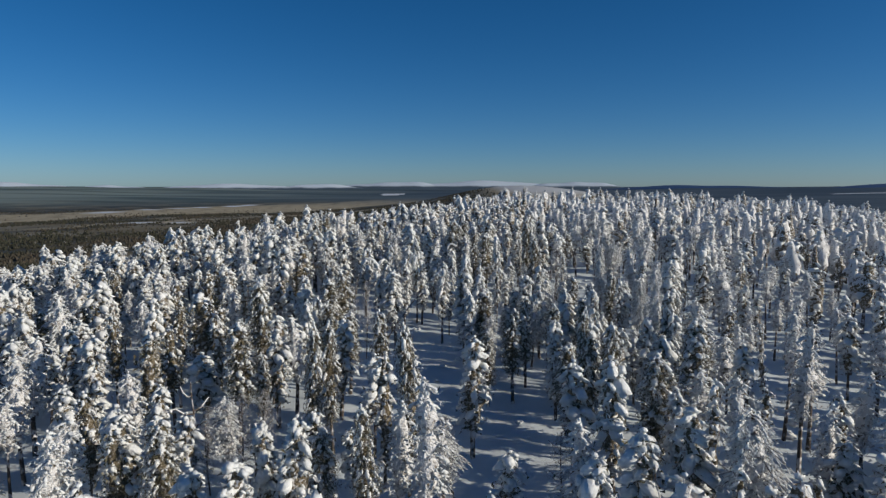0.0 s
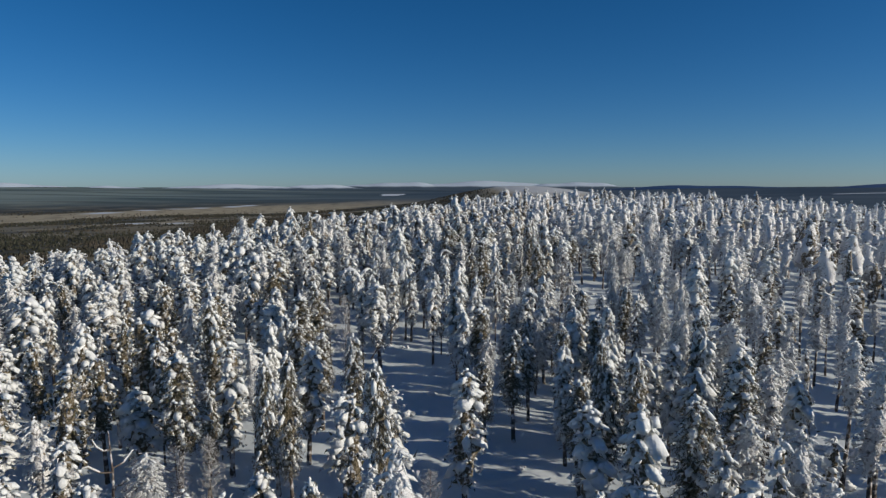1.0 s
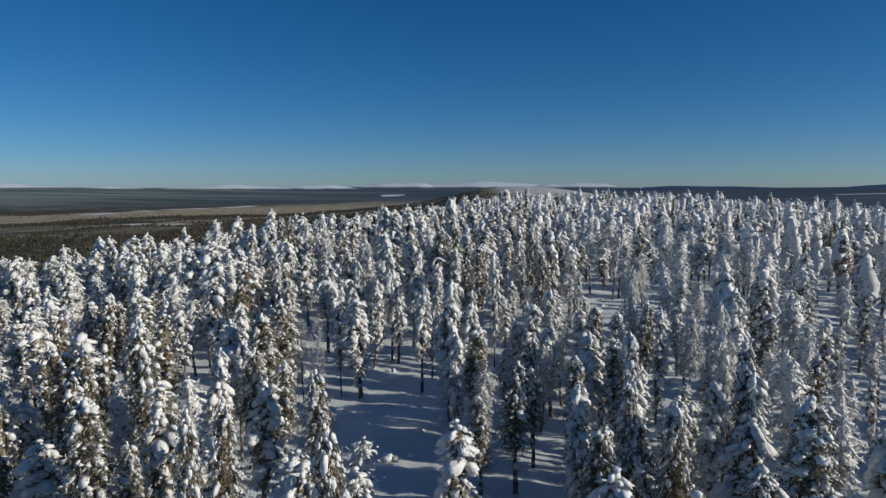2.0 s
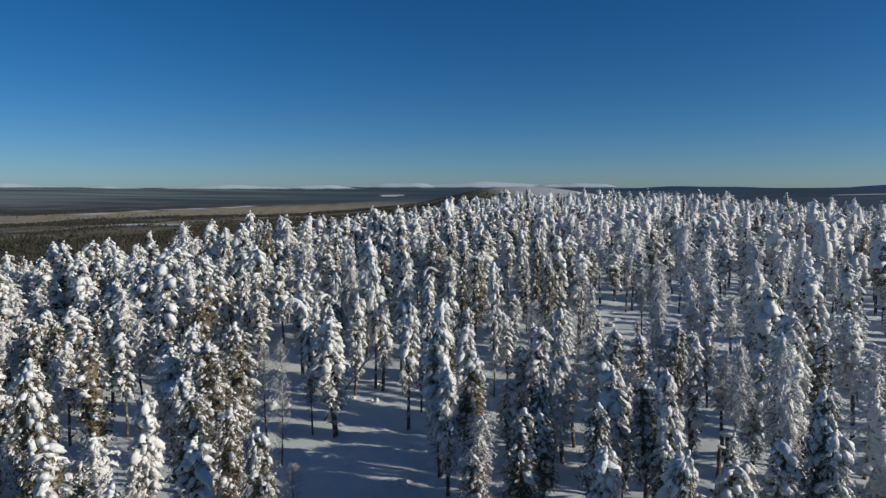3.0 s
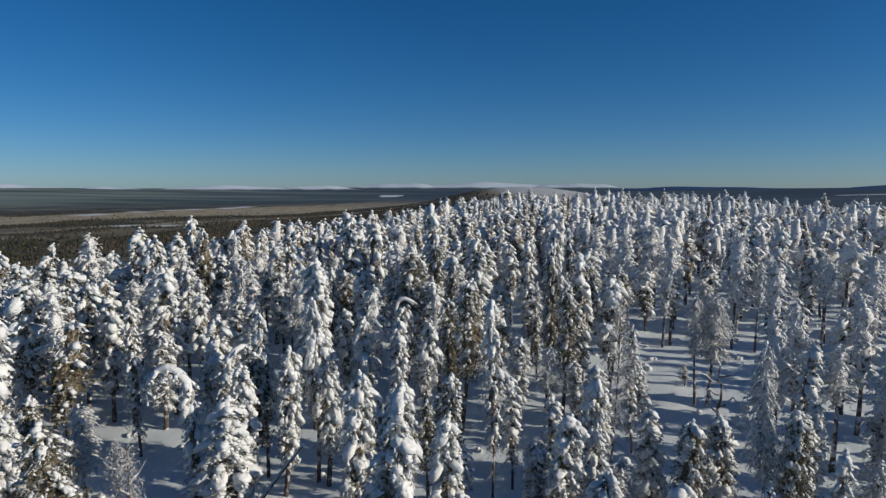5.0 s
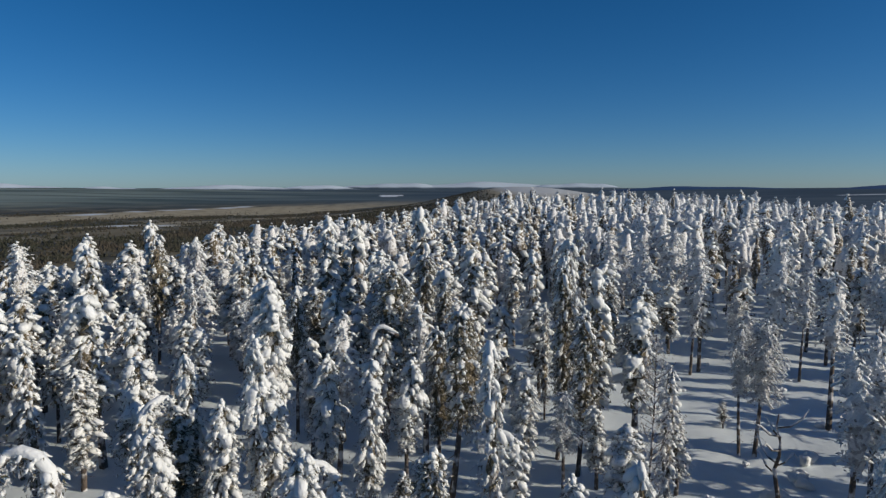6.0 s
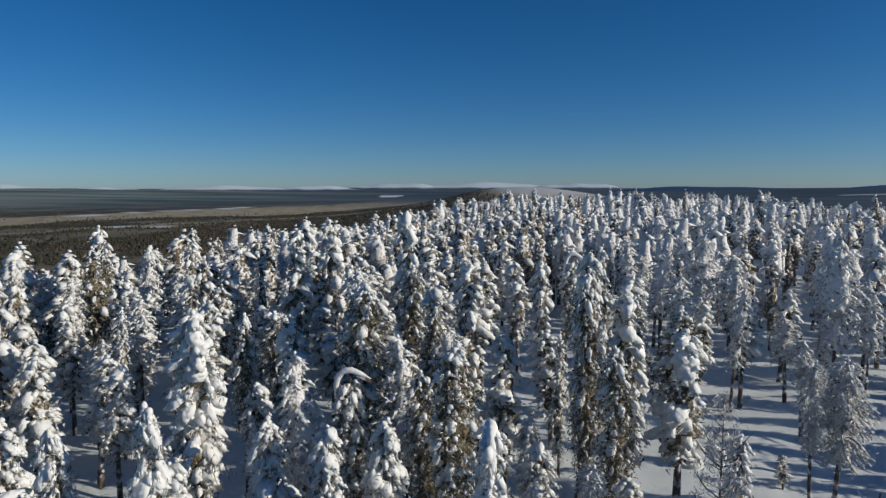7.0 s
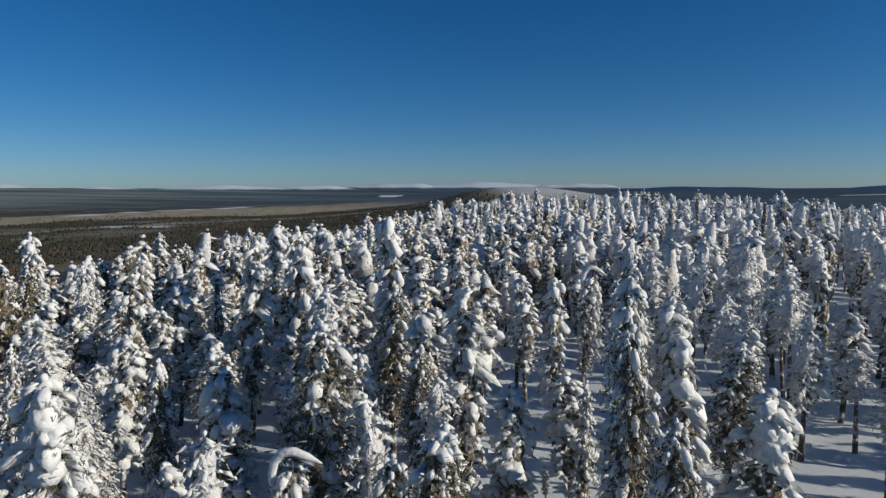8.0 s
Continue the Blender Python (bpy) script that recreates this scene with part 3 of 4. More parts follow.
TREES_C = (
    (3, 71.9, 10.6, 1, 1.6), (-20.7, 72.7, 12.2, 7, 3.3), (4.9, 72.9, 10.8, 7, 2.4), (-15.7, 73.6, 11.4, 0, 2.6), (-31.4, 73.8, 12.2, 0, 3.3),
    (2.5, 74.3, 14.4, 1, 2.4), (-11.6, 74.4, 12.8, 7, 3), (-9, 75.8, 11.4, 4, 1.4), (-34.6, 76.1, 10.6, 0, 2.7), (11.4, 76.2, 10.2, 1, 2.2),
    (7.5, 77.3, 8, 0, 1.6), (20.1, 77.8, 12.1, 7, 2), (19, 78.1, 15.2, 2, 1.9), (34.2, 78.8, 12.8, 6, 4.2), (-10.9, 79, 10.4, 4, 1.7),
    (-5.8, 80.2, 12.1, 0, 2.8), (-7.7, 80.6, 13.3, 8, 1.1), (-19.3, 80.9, 10, 0, 2.2), (-0.1, 81.3, 12.9, 0, 1.9), (11.9, 81.3, 12.5, 1, 1.5),
)
TREES_D = (
    (19.3, 82.8, 10.1, 1, 2.1), (-26.8, 83, 12.4, 0, 3.3), (28.9, 83.1, 14.2, 0, 2.9), (10.2, 84.2, 10.8, 3, 1.2), (0.8, 84.8, 11, 8, 1.1),
    (-21.4, 85.6, 14.6, 0, 2.4), (-5.3, 87.9, 12.6, 1, 1.8), (7.3, 87.9, 15.3, 8, 1.1), (-9.1, 88.6, 12.2, 8, 1.1), (8.6, 88.8, 10.6, 8, 1.1),
    (13.4, 89.1, 11.1, 1, 2.8), (-2.9, 89.2, 13.2, 0, 2), (-3.6, 89.5, 15.3, 0, 1.7), (-7.6, 89.5, 11.9, 7, 2.8), (-7, 90.3, 14.3, 0, 1.5),
    (4.3, 90.9, 8.8, 1, 1.7), (-19.7, 90.9, 13.6, 7, 3.1), (15.6, 92.2, 14.9, 4, 2), (-11, 92.5, 13.6, 0, 2.3), (17.4, 93.6, 12.8, 3, 1.1),
)
TREES_E = (
    (9.8, 96.2, 11.2, 1, 1.6), (5.6, 96.4, 15.6, 7, 2.6), (18.9, 96.7, 9.3, 0, 2.7), (-5.2, 96.9, 17, 1, 2.6), (-16.4, 97, 11.6, 1, 2.2),
    (14.3, 97.3, 9.3, 0, 1.6), (4.8, 98.7, 13.7, 7, 1.9), (13.5, 98.9, 14.9, 7, 2), (12.6, 101, 17.7, 7, 1.8), (25.8, 101.5, 13.6, 6, 3.2),
    (24.8, 101.6, 13.5, 2, 1.8), (-21.3, 102.9, 12.1, 0, 1.8), (1.1, 103.1, 17.3, 7, 3.2), (-5.2, 104.3, 15.4, 7, 1.7), (33, 105.4, 16.2, 2, 3.3),
    (12.6, 106.6, 13.9, 3, 1), (3, 107.9, 14.8, 0, 1.8), (5.3, 108.4, 15, 7, 1.9), (19.9, 109.1, 14.9, 7, 3.1), (-21.7, 109.7, 13.5, 0, 2.9),
)
TREES_F = (
    (17.6, 109.8, 15.3, 7, 2.1), (-4.8, 109.8, 14.5, 7, 2.8), (-10.9, 111.2, 13.2, 0, 3.3), (30.1, 112.3, 11.9, 2, 3.3), (11.8, 112.5, 7.1, 1, 2.4),
    (-15.8, 113.5, 15.4, 1, 3.3), (18.9, 114.5, 16.2, 0, 2.8), (3.5, 114.9, 16.8, 7, 2.5), (33.8, 115.5, 18.2, 6, 3.9), (-42.9, 115.6, 15.3, 0, 3.3),
    (27.1, 116.5, 15.2, 2, 2.2), (28.1, 117.2, 13.7, 0, 2.2), (-8, 117.4, 13.3, 0, 3.1), (31.9, 118, 12.5, 2, 3.3), (8.8, 120.4, 15.3, 0, 3.3),
    (13.8, 121.6, 16.2, 0, 2.1), (12.2, 124.2, 14.6, 0, 2.2), (-26.8, 124.3, 17, 0, 3.3), (-31.3, 125, 17.6, 0, 3.3), (32.3, 127.5, 15, 2, 2.4),
)
TREES_G = (
    (37.2, 127.8, 13, 2, 3.3), (29.9, 129.2, 18, 6, 4.2), (26.6, 133, 14.4, 0, 2.3), (-14.5, 138.3, 14.4, 3, 1.5), (54.3, 142.8, 11.9, 2, 3.3),
    (-52.7, 145.3, 10.1, 2, 3.3), (-36.1, 161.6, 13.8, 0, 3.3), (-30.1, 163.3, 16.6, 0, 3.3),
)
# and of those behind and between them: x, y, height of the tip, kind
STAND_A = (
    (30.3, 56.6, 11.4, 2), (-30.5, 60.2, 10.6, 0), (4.5, 63.3, 8.1, 0), (32.3, 64.4, 8.8, 3), (12.5, 69, 11.3, 0),
    (42.1, 79.2, 10.7, 2), (15.5, 83.7, 10, 0), (-23.2, 85.3, 11.2, 2), (25.9, 86.1, 10.1, 0), (-26.7, 86.8, 11.3, 1),
    (27.3, 90, 12.2, 0), (-1.5, 94, 13.2, 0), (-30.2, 94.5, 12.4, 1), (1.3, 99.4, 13.7, 5), (54.9, 96.2, 9.1, 1),
    (-23.7, 97.2, 14.8, 0), (-20.8, 98.1, 13.8, 0), (35.7, 99.9, 13, 0), (-26.2, 100.9, 14.6, 0), (-3.5, 101, 12.5, 1),
    (-7.3, 102.8, 15.2, 2), (-11.9, 103.4, 12.7, 0), (13.3, 104.4, 18.7, 1), (25.4, 105.5, 6.7, 3),
)
STAND_B = (
    (16.7, 106.5, 14.4, 3), (-14.2, 108.7, 14.9, 3), (50, 108.9, 13.9, 2), (47.7, 109.9, 14.3, 0), (-58.2, 111.3, 10.9, 0),
    (-49.4, 112, 12.9, 1), (-19.3, 112.2, 13.6, 0), (35.9, 114.8, 14.7, 2), (-26.5, 117.4, 16.7, 0), (3.2, 117.7, 20.4, 0),
    (-21.1, 118.6, 17.8, 1), (45.1, 122.1, 14.6, 1), (-3.2, 123.1, 19.6, 0), (-53.4, 125.5, 11.1, 0), (16.4, 125.7, 16.7, 5),
    (-23.4, 126.1, 16.7, 3), (-25.2, 128.3, 17.4, 1), (-21.5, 130.1, 16.8, 0), (-10.2, 131.4, 13.6, 3), (-27, 131.7, 18.7, 1),
    (-18.7, 132.9, 16.8, 0), (-24.1, 134.3, 14.4, 2), (24.4, 135, 17.3, 2), (-8.3, 135.7, 18.8, 1), (39.5, 138.1, 11.9, 2),
)
STAND_C = (
    (-9.2, 140, 19.2, 0), (-26.2, 141.4, 15.3, 0), (32.3, 149.5, 14.6, 2), (-30, 151.4, 14.1, 3), (-24.6, 156.7, 15.7, 3),
    (-17.7, 156.9, 14.1, 0), (49, 163.2, 16.4, 1), (-1.9, 168.6, 18, 2), (-25.1, 175.1, 14.9, 2), (47.8, 176.7, 16.2, 1),
    (-3.6, 181.9, 18.1, 0), (-27.6, 192.2, 14.6, 0), (64.1, 213.8, 21.4, 2), (0.1, 43.5, 5.9, 6), (-15.6, 45.5, 7.3, 2),
    (11.2, 63.5, 10.8, 0), (-9.5, 66, 9.6, 7), (8.7, 67.9, 8.8, 1), (-43, 69.8, 9.2, 3), (-24, 74.2, 10.5, 2),
    (36.3, 78.2, 10.3, 0), (-22.3, 80.3, 10.6, 0), (39.5, 81.5, 8.7, 0), (33.9, 84.4, 15, 0), (9.5, 84.5, 7, 0),
)
STAND_D = (
    (-6.8, 86.3, 12, 0), (45.6, 87.6, 11.5, 1), (-33.6, 88.7, 11, 0), (35.6, 90.1, 14.4, 0), (33.6, 90.4, 14.7, 3),
    (-16.3, 92.7, 14.7, 3), (29.3, 95, 14.3, 6), (10.3, 101.7, 10.6, 0), (-48, 109, 13.9, 3), (-51.9, 109, 11, 2),
    (40.8, 119.3, 13.8, 0), (-20.4, 126.5, 16.9, 2), (-12.1, 141.5, 15, 2), (39.4, 141.9, 17.4, 1), (95.8, 155.9, 9.6, 0),
    (-44.5, 158, 11.8, 6), (-25.8, 161.2, 15.1, 2), (-25.4, 180.2, 15.4, 6), (57.5, 186.1, 16.2, 0), (-26.4, 188.6, 15.9, 0),
    (-20.2, 192.3, 14.2, 3), (-7, 70.5, 4.4, 4),
)
THICKET = tuple((x, y, float(land(x, y)) + tall, 4) for x, y, tall in ((-17.5, 47.5, 6.0), (-15.8, 49.6, 7.0), (-13.6, 47.2, 5.4), (-14.4, 52.6, 6.2), (-19.0, 51.0, 5.6), (0.4, 50.4, 5.0), (8.8, 45.5, 6.2)))
STANDS = THICKET + TREES_A + TREES_B + TREES_C + TREES_D + TREES_E + TREES_F + TREES_G + STAND_A + STAND_B + STAND_C + STAND_D


CLEARINGS = ((19.5, 90, 6, 6.5), (12, 90, 2, 4), (-17.5, 69, 3, 3.5), (-20, 66.5, 2, 2), (5, 47, 6, 6), (-12, 65, 4, 3), (0, 64, 6, 5), (1, 74, 3.5, 7), (6, 57, 5.5, 4), (-5, 89, 4, 3), (-13, 86, 4, 3), (33, 60, 6, 5), (12, 116, 4, 5), (22, 111, 5, 5), (28, 98, 7, 4), (24, 86, 4, 4), (-15, 76, 5, 3), (28, 117, 5, 3), (36, 66, 4, 4), (-17, 95, 3, 2.5), (33, 92, 3, 3), (8, 124, 2.5, 4), (44, 98, 6, 4), (29, 106, 10, 6), (-4, 77, 8.5, 19), (8, 57, 3, 7), (-21, 76, 4, 7), (-16, 92, 4, 7), (-10, 97, 6, 10), (7.5, 98, 3, 7), (32, 111, 10, 12), (-5, 109, 3.5, 9), (10, 118, 3.5, 11), (16, 131, 3, 14))


def clear(x, y):
    return any(((x - cx) / rx) ** 2 + ((y - cy) / ry) ** 2 < 1 for cx, cy, rx, ry in CLEARINGS)


def scatter(rng, taken, x0, x1, y0, y1, gap, tries, wanted):
    """Random free places, kept apart, on the snowy ridge."""
    cell, grid, found = gap, {}, []
    for x, y in taken:
        grid.setdefault((int(x // cell), int(y // cell)), []).append((x, y))
    for _ in range(tries):
        x, y = rng.uniform(x0, x1), rng.uniform(y0, y1)
        if not wanted(x, y):
            continue
        cx, cy = int(x // cell), int(y // cell)
        if any((x - px) ** 2 + (y - py) ** 2 < gap * gap for i in (-1, 0, 1) for j in (-1, 0, 1) for px, py in grid.get((cx + i, cy + j), ())):
            continue
        grid.setdefault((cx, cy), []).append((x, y))
        found.append((x, y))
    return found


def on_ridge(x, y):
    return float(land(x, y)) > -13


rng = np.random.default_rng(11)
for place in STANDS:
    plant(rng, *place)
singles = [place[:2] for place in STANDS]
fill = scatter(rng, singles, -120, 105, 58, 190, 2.6, 22000, lambda x, y: on_ridge(x, y) and not clear(x, y) and x < (34 if y < 95 else 18 if y < 140 else 40) and -25 - 0.75 * y < x)
fill += scatter(rng, singles + fill, -120, 105, 2, 190, 3.25, 18000, lambda x, y: on_ridge(x, y) and not clear(x, y) and -25 - 0.75 * y < x < 50 + 0.75 * y and (x < 38 or rng.uniform() < (0.8 if y < 95 else 0.6)) and (y > 30 or x > 12))
# unseen trees on the sun side, added to shade the ridge
fill += scatter(rng, singles + fill, 48, 110, -10, 180, 4.2, 2500, lambda x, y: on_ridge(x, y) and not clear(x, y) and x > 44 + 0.6 * y)
# denser trees, partly out of view, added to shade the near ground
fill += scatter(rng, singles + fill, 15, 48, 24, 47, 2.8, 1200, lambda x, y: not clear(x, y))
fill.sort(key=lambda p: abs(p[1] - 78) + 0.25 * abs(p[0] - 2))
for x, y in fill[:120]:
    kind = int(rng.choice([0, 1, 2, 3, 7], p=[0.14, 0.0, 0.22, 0.08, 0.56] if y < (72 if x < 12 else 58) else [0.46, 0.10, 0.20, 0.10, 0.14] if x < 22 else [0.32, 0.08, 0.44, 0.10, 0.06]))
    plant(rng, x, y, float(land(x, y)) + rng.uniform(6.0, 10.0), kind)


for key in unused:
    for ob in (*KINDS[key].children, KINDS[key]):
        bpy.data.objects.remove(ob)


# ---- clutter between the trees ----
def build_mound(x, y, wide, seed):
    """A small bush or stone buried in snow."""
    rng = np.random.default_rng(seed)
    heap = Heap()
    for k in range(3):
        c = np.array([x, y, float(land(x, y))]) + np.append(rng.normal(0, 0.4 * wide, 2), 0.12 * wide)
        heap.add(*lump(rng, blob(9, 6), c, (rng.normal(), rng.normal(), 0.1), wide * rng.uniform(0.5, 0.9), wide * rng.uniform(0.4, 0.7), wide * rng.uniform(0.35, 0.6)), soft=True)
    tagged(new("snow_mound", heap.mesh("snow_mound", [SNOW_LOAD])), "low bush buried in smooth white snow on the forest floor", "snow mound", "mounds on the forest floor")


def build_log(foot, tip, radius, label, name="fallen_trunk"):
    """A thin trunk that leans or lies, with snow along its top."""
    foot, tip = np.array(foot, float), np.array(tip, float)
    thing = tagged(new(name), label, "tree trunk")
    path = [foot + (tip - foot) * t + (0, 0, 0.25 * math.sin(3.14 * t)) for t in (0, 0.25, 0.5, 0.75, 1.0)]
    radii = [radius, radius * 0.9, radius * 0.75, radius * 0.6, radius * 0.35]
    bark, snow = Heap(), Heap()
    bark.add(*tube(path, radii, 7), soft=True)
    snow.add(*tube([p + (0, 0, radius * 0.75) for p in path[1:]], [r * 1.05 for r in radii[1:]], 7), soft=True)
    part("trunk", bark.mesh("trunk", [BARK]), thing)
    part("snow_strip", snow.mesh("snow_strip", [SNOW_LOAD]), thing, "white snow lying along the trunk")


def build_snag(x, y, tall, seed):
    """A dead, crooked, bare tree."""
    rng = np.random.default_rng(seed)
    z = float(land(x, y))
    thing = tagged(new("dead_tree"), "dead grey bare tree with crooked snowy limbs", "tree", "snowy trees of the ridge")
    bark, limbs, snow = Heap(), Heap(), Heap()
    spine = [np.array([x + 0.12 * math.sin(1.7 * k), y + 0.1 * math.cos(2.1 * k), z - 0.3 + (tall + 0.3) * k / 7]) for k in range(8)]
    bark.add(*tube(spine, [0.16 - 0.018 * k for k in range(8)], 7), soft=True)
    for k in range(7):
        root = spine[3 + k % 4] + (0, 0, rng.uniform(-0.5, 0.5))
        a = rng.uniform(0, 6.28)
        out = np.array([math.cos(a), math.sin(a), 0])
        bend = [root, root + out * 0.7 + (0, 0, 0.15), root + out * 1.3 + (0, 0, 0.65), root + out * 1.6 + (0, 0, rng.uniform(0.3, 1.3))]
        limbs.add(*tube(bend, [0.06, 0.05, 0.035, 0.015], 5), soft=True)
        snow.add(*tube([b + (0, 0, 0.05) for b in bend[1:]], [0.06, 0.06, 0.03], 5), soft=True)
    part("trunk", bark.mesh("trunk", [BARK]), thing)
    tagged(part("branchwork", limbs.mesh("branchwork", [BARK]), thing), kind="stuff")
    tagged(part("snow_load", snow.mesh("snow_load", [SNOW_LOAD]), thing, "thin snow on the bare limbs"), kind="stuff")


def build_stub(x, y, tall, slab, seed):
    """A broken dead trunk, with a slab of snow on its top."""
    rng = np.random.default_rng(seed)
    z = float(land(x, y))
    thing = tagged(new("broken_trunk"), "broken dead trunk with a slab of snow on top", "tree trunk")
    bark, snow = Heap(), Heap()
    bark.add(*tube([(x, y, z - 0.3), (x + 0.04, y, z + 0.4 * tall), (x + 0.1, y + 0.05, z + 0.8 * tall), (x + 0.12, y + 0.05, z + tall)], [0.17, 0.15, 0.13, 0.11], 8), soft=True)
    snow.add(*lump(rng, blob(9, 6), (x + 0.25, y, z + tall + 0.02), (1, 0.1, -0.12), slab, slab * 0.55, slab * 0.32), soft=True)
    part("trunk", bark.mesh("trunk", [BARK]), thing)
    part("snow_slab", snow.mesh("snow_slab", [SNOW_LOAD]), thing, "white slab of snow")


build_stub(20.7, 70.4, 5.1, 0.62, 51)
build_stub(20.1, 70.1, 4.4, 0.30, 52)

for seed, (x, y, wide) in enumerate(((-2.4, 69.0, 0.7), (-5.0, 66.5, 0.5), (3.5, 66.0, 0.6), (1.5, 79.0, 0.5), (-8.0, 87.0, 0.6), (-3.5, 90.0, 0.5), (24.5, 96.5, 0.9), (27.0, 98.0, 0.7), (21.0, 108.0, 0.8), (23.5, 110.0, 0.6), (9.0, 111.0, 0.7), (8.0, 107.0, 0.5), (33.5, 59.5, 1.1), (35.5, 62.0, 0.9), (31.0, 57.5, 0.8), (26.0, 88.0, 0.7), (24.0, 84.5, 0.6), (-12.5, 86.0, 0.5), (16.5, 92.0, 0.7), (29.0, 101.0, 0.8))):
    build_mound(x, y, wide, 900 + seed)
rng = np.random.default_rng(71)
for cx, cy, rx, ry in CLEARINGS:
    for k in range(3):
        build_mound(cx + rng.uniform(-0.7, 0.7) * rx, cy + rng.uniform(-0.7, 0.7) * ry, rng.uniform(0.22, 0.5), int(rng.integers(10000)))
build_log((-7.2, 82.8, 2.6), (-3.0, 82.5, 8.6), 0.11, "thin leaning birch trunk plastered with snow", "leaning_trunk")
build_log((5.4, 105.5, float(land(5.4, 105.5)) + 0.05), (9.2, 110.5, float(land(9.2, 110.5)) + 1.7), 0.09, "thin dark trunk leaning low over the snow", "leaning_trunk")
build_log((1.0, 46.0, float(land(1.0, 46.0))), (-1.6, 46.5, 7.0), 0.12, "bare leaning trunk beside a snowy conifer", "leaning_trunk")
build_snag(-18.8, 48.0, 8.6, 41)
build_snag(24.2, 95.5, 5.5, 43)


def wood(name, places, level, label, low, high, seed):
    """A stand too far or dense to count, as one mesh."""
    rng = np.random.default_rng(seed)
    stock = []
    for kind in (0, 1, 2, 3):
        for v in range(3):
            trunk, limbs, needles, snow, cap = tree_pieces(300 + 31 * kind + v, kind, level)
            heap = Heap()
            for piece, slot in ((trunk, 0), (limbs, 0), (needles, 1), (snow, 2), (cap, 2)):
                if piece.count:
                    verts, tris, inner_kind, soft = piece.arrays()
                    heap.add(verts, tris, slot, False)
                    heap.kind[-1], heap.soft[-1] = slot + 2 * inner_kind, soft
                    if kind == 2 and slot == 1:
                        heap.kind[-1] = 4 + inner_kind
            stock.append(heap.arrays())
    total = Heap()
    for x, y in places:
        verts, tris, kind, soft = stock[int(rng.choice(12, p=np.repeat([0.50, 0.10, 0.28, 0.12] if x < 22 else [0.18, 0.10, 0.62, 0.10], 3) / 3))]
        tall = min(high, max(low, rng.normal(0.5 * (low + high), 0.22 * (high - low)))) / 10.0
        wide = tall ** 0.4 * rng.uniform(0.92, 1.3) * (1.3 if level == "far" else 1.1)
        if y > 120:
            tall *= min(1.0, max(0.82, 0.82 + 0.18 * (x - 10) / 25))
        a = rng.uniform(0, 6.28)
        c, s = math.cos(a) * wide, math.sin(a) * wide
        lean = rng.normal(0, 0.02, 2)
        v = np.stack([verts[:, 0] * c - verts[:, 1] * s + verts[:, 2] * lean[0] + x, verts[:, 0] * s + verts[:, 1] * c + verts[:, 2] * lean[1] + y, verts[:, 2] * tall + float(land(x, y))], 1)
        total.add(v, tris, 0)
        total.kind[-1], total.soft[-1] = kind, soft
    tagged(new(name, total.mesh(name, [BARK, NEEDLE_FAR, SNOW_FAR, CORE_FAR, NEEDLE_RIME, CORE_RIME])), label, "forest", kind="stuff")


inner = [p for p in fill[120:] if 33 < p[1] < 132 and -0.72 * p[1] - 4 < p[0] < min(48, 0.72 * p[1] + 10)]
outer = sorted(set(fill[120:]) - set(inner))
wood("snowy_forest", inner, "mid", "dense snow-laden conifers covering the ridge", 6.0, 13.0, 5)
rest = scatter(rng, singles + fill, -90, 420, 190, 430, 5.6, 12000, lambda x, y: on_ridge(x, y) and x < 60 + 0.72 * y)
behind = scatter(rng, singles + fill, -100, 110, -70, 30, 8.0, 1000, lambda x, y: on_ridge(x, y))
wood("far_snowy_forest", outer + rest + behind, "far", "snow-covered conifers of the distant crest, with unseen ones beside and behind", 6.0, 13.5, 6)


# ---- the valley and the distance ----
def valley_material():
    mat, tree, bsdf = material("valley_conifer", 0.9)
    island = tree.nodes.new("ShaderNodeNewGeometry").outputs["Random Per Island"]
    spruce = ramp(tree, island, [(0.0, (0.026, 0.029, 0.019)), (0.7, (0.040, 0.041, 0.027)), (0.98, (0.060, 0.054, 0.040)), (1.0, (0.22, 0.22, 0.22))])
    birch = ramp(tree, island, [(0.0, (0.042, 0.037, 0.026)), (1.0, (0.078, 0.065, 0.048))])
    patch = noise_node(tree, 0.011, 4.0)
    tree.links.new(mixed(tree, ramp(tree, patch, [(0.46, (0, 0, 0)), (0.58, (1, 1, 1))]), spruce, birch), bsdf.inputs["Base Color"])
    return mat


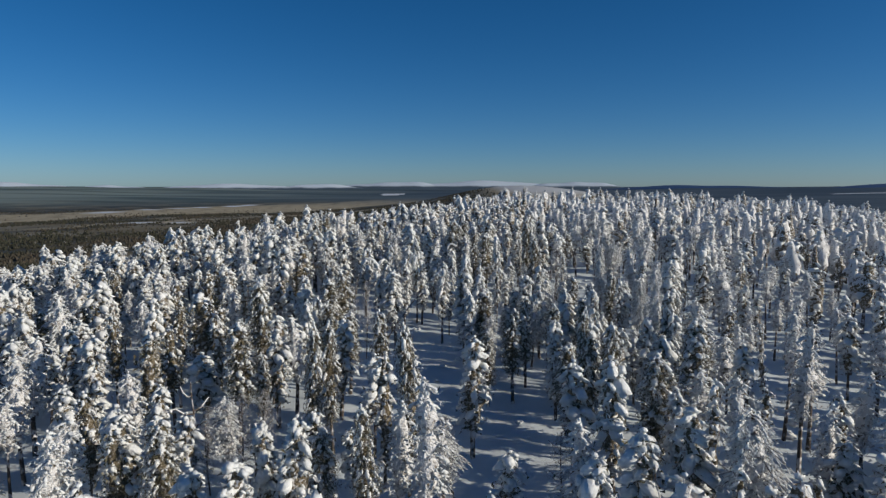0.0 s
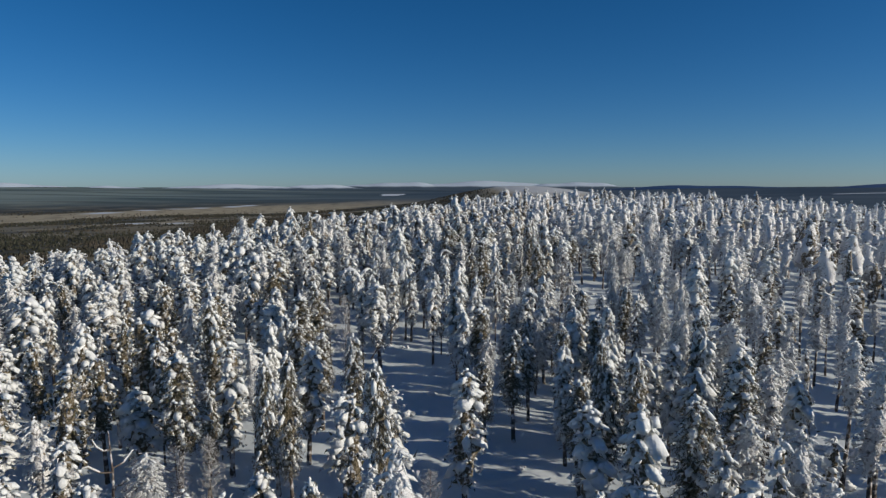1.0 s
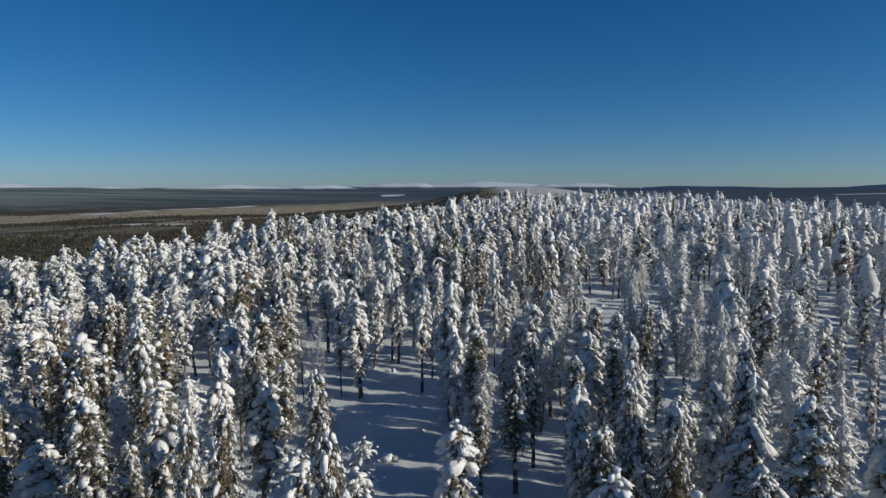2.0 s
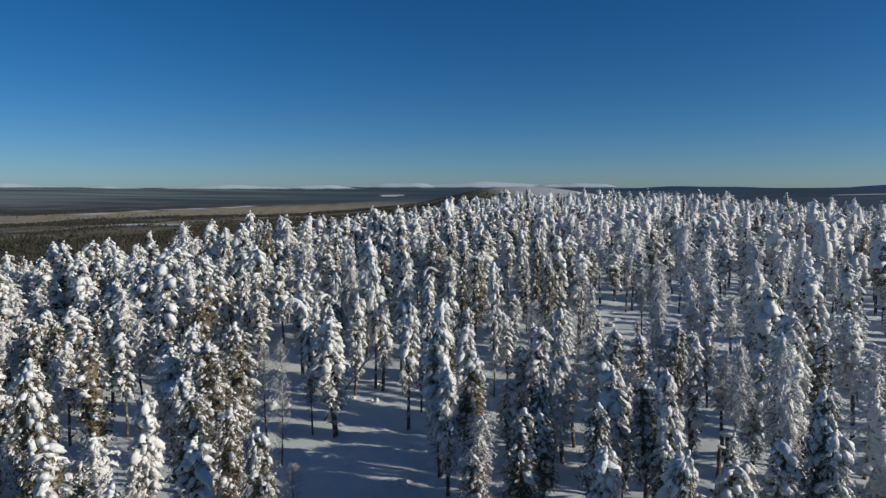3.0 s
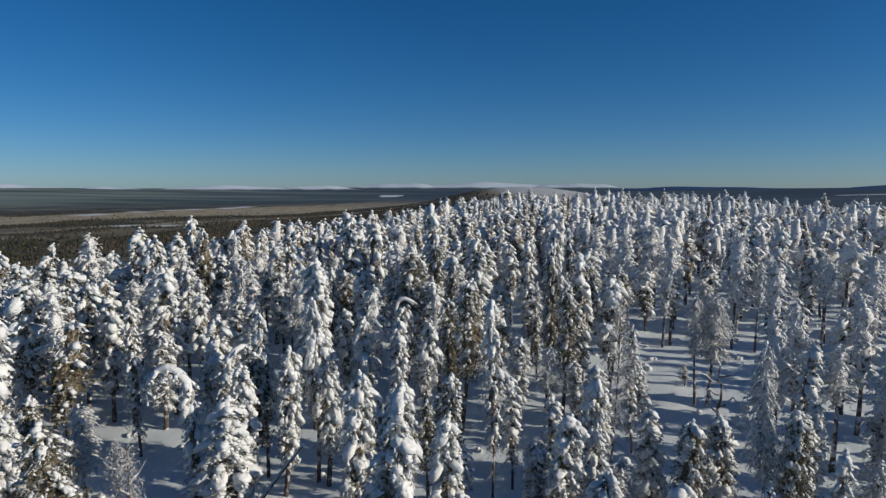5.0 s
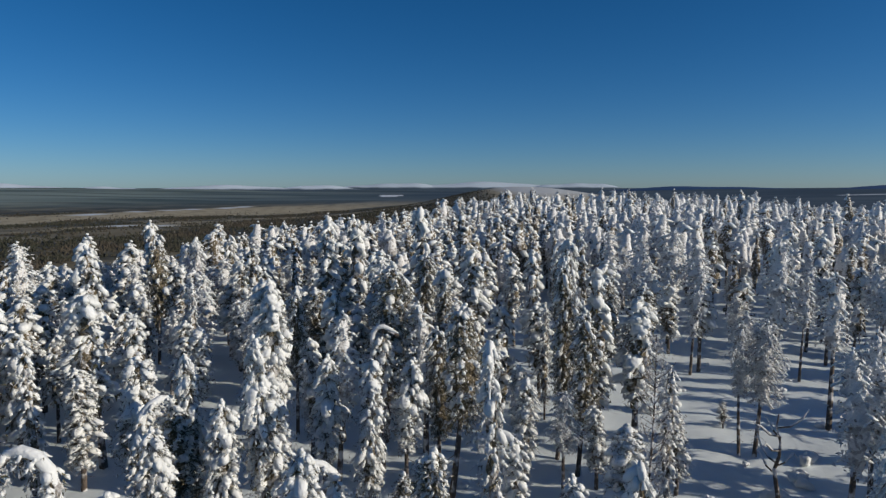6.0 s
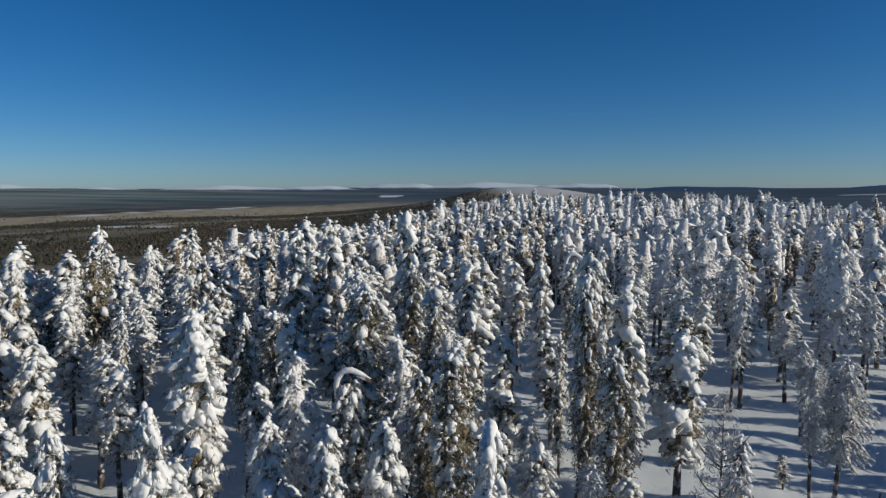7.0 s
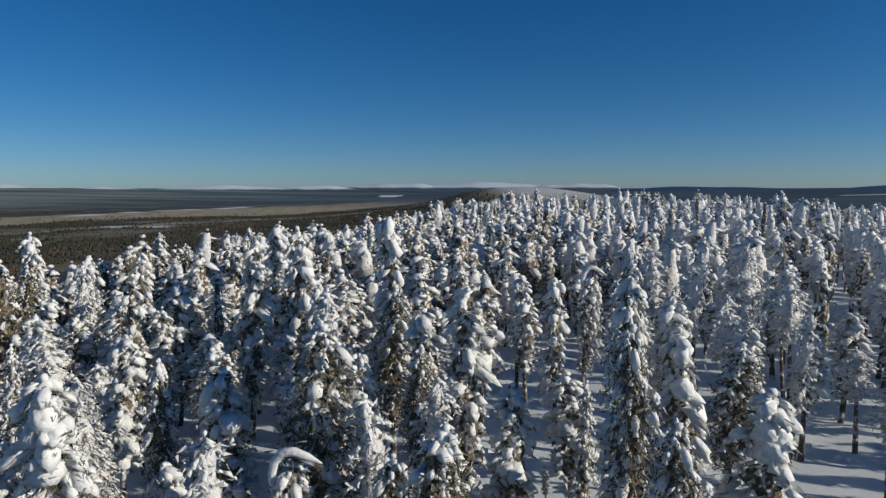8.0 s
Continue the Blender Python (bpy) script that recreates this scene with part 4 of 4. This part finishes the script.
def build_valley_forest():
    rng = np.random.default_rng(21)
    count = 60000
    dist = 130 + 1900 * rng.uniform(0, 1, count) ** 1.25
    ang = rng.uniform(-0.72, 0.15, count)
    x, y = dist * np.sin(ang), dist * np.cos(ang) + 40
    clump = np.sin(0.031 * x + 0.9 * np.sin(0.013 * y)) + np.sin(0.017 * y + 1.3 * np.sin(0.021 * x)) + np.sin(0.083 * x - 0.05 * y) * 0.6 + np.sin(0.06 * x + 0.11 * y) * 0.5
    keep = (valley_share(x, y) > 0.6) & (rng.uniform(0, 1, count) > mire_share(x, y) * 0.95) & (clump + 1.6 * belt_share(x, y) + rng.normal(0, 0.7, count) > 0.3)
    x, y = x[keep], y[keep]
    n = len(x)
    tall, wide = rng.uniform(1.8, 3.9, n) * rng.uniform(0.7, 1.2, n), rng.uniform(1.1, 2.2, n)
    z = land(x, y)
    seg = 5
    verts = np.zeros((n, seg + 1, 3))
    spin = rng.uniform(0, 6.28, n)
    for s in range(seg):
        a = spin + 2 * math.pi * s / seg
        r = wide * rng.uniform(0.7, 1.3, n)
        verts[:, s] = np.stack([x + r * np.cos(a), y + r * np.sin(a), z + tall * rng.uniform(0.02, 0.22, n)], 1)
    verts[:, seg] = np.stack([x + rng.normal(0, 0.2, n), y, z + tall], 1)
    base = (seg + 1) * np.arange(n)[:, None]
    tris = np.concatenate([base + [s, (s + 1) % seg, seg] for s in range(seg)])
    mesh = mesh_of("valley_forest", verts.reshape(-1, 3), tris, np.zeros(len(tris)), np.zeros(len(tris)), [valley_material()])
    tagged(new("valley_forest", mesh), "dark snowless conifer woods on the valley floor", "forest", kind="stuff")


build_valley_forest()


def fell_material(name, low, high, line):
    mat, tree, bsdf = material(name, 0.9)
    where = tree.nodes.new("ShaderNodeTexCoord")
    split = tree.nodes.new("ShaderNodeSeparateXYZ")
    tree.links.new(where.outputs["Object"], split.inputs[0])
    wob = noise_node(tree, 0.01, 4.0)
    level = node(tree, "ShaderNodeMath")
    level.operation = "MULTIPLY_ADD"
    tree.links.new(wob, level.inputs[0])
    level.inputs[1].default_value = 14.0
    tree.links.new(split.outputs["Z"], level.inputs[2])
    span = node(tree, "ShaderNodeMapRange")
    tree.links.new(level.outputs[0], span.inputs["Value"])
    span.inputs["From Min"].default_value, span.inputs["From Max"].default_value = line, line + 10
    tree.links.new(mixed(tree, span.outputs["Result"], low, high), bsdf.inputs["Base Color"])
    return mat


# the bluish tints of these snowy fells carry distance haze in the base colour
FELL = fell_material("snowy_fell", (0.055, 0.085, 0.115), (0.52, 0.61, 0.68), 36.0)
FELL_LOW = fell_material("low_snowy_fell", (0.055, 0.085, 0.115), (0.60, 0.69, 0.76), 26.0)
# wooded hills: their deep blue is haze put into the colour
FELL_HAZY = fell_material("hazy_wooded_fell", (0.018, 0.046, 0.105), (0.020, 0.060, 0.15), 20.0)


def build_fell(x, y, half, tall, mat, label, seed):
    """A long, low, rounded fell on the horizon."""
    rng = np.random.default_rng(seed)
    us, vs = np.linspace(-1, 1, 61), np.linspace(-1, 1, 13)
    gu, gv = np.meshgrid(us, vs)
    p = rng.uniform(0, 6, 3)
    shape = np.clip(np.cos(gu * math.pi / 2), 0, 1) ** 1.1 * (0.86 + 0.09 * np.sin(5.2 * gu + p[0]) + 0.04 * np.sin(13 * gu + p[1])) * np.cos(gv * math.pi / 2)
    gx, gy = x + gu * half, y + gv * 160
    gz = 4 + (tall - 4) * np.clip(shape, 0, None)
    idx = np.arange(gu.size).reshape(gu.shape)
    a, b, c, d = idx[:-1, :-1].ravel(), idx[:-1, 1:].ravel(), idx[1:, 1:].ravel(), idx[1:, :-1].ravel()
    tris = np.concatenate([np.stack([a, b, c], 1), np.stack([a, c, d], 1)])
    mesh = mesh_of("fell", np.stack([gx.ravel(), gy.ravel(), gz.ravel()], 1), tris, np.zeros(len(tris)), np.ones(len(tris)), [mat])
    tagged(new("backdrop_fell", mesh), label, "fell", kind="structure")


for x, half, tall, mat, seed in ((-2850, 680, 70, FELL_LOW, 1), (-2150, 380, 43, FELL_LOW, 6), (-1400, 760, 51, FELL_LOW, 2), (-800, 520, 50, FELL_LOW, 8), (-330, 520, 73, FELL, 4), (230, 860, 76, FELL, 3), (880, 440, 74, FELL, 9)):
    build_fell(x, 4500 - 0.1 * abs(x), half, tall, mat, "long rounded snowy fell on the horizon, tinted haze-blue", seed)
build_fell(3150, 4000, 1000, 74, FELL_HAZY, "wooded hills on the horizon, coloured dark blue for haze", 5)
build_fell(1750, 4300, 900, 46, FELL_HAZY, "wooded hills on the horizon, coloured dark blue for haze", 7)
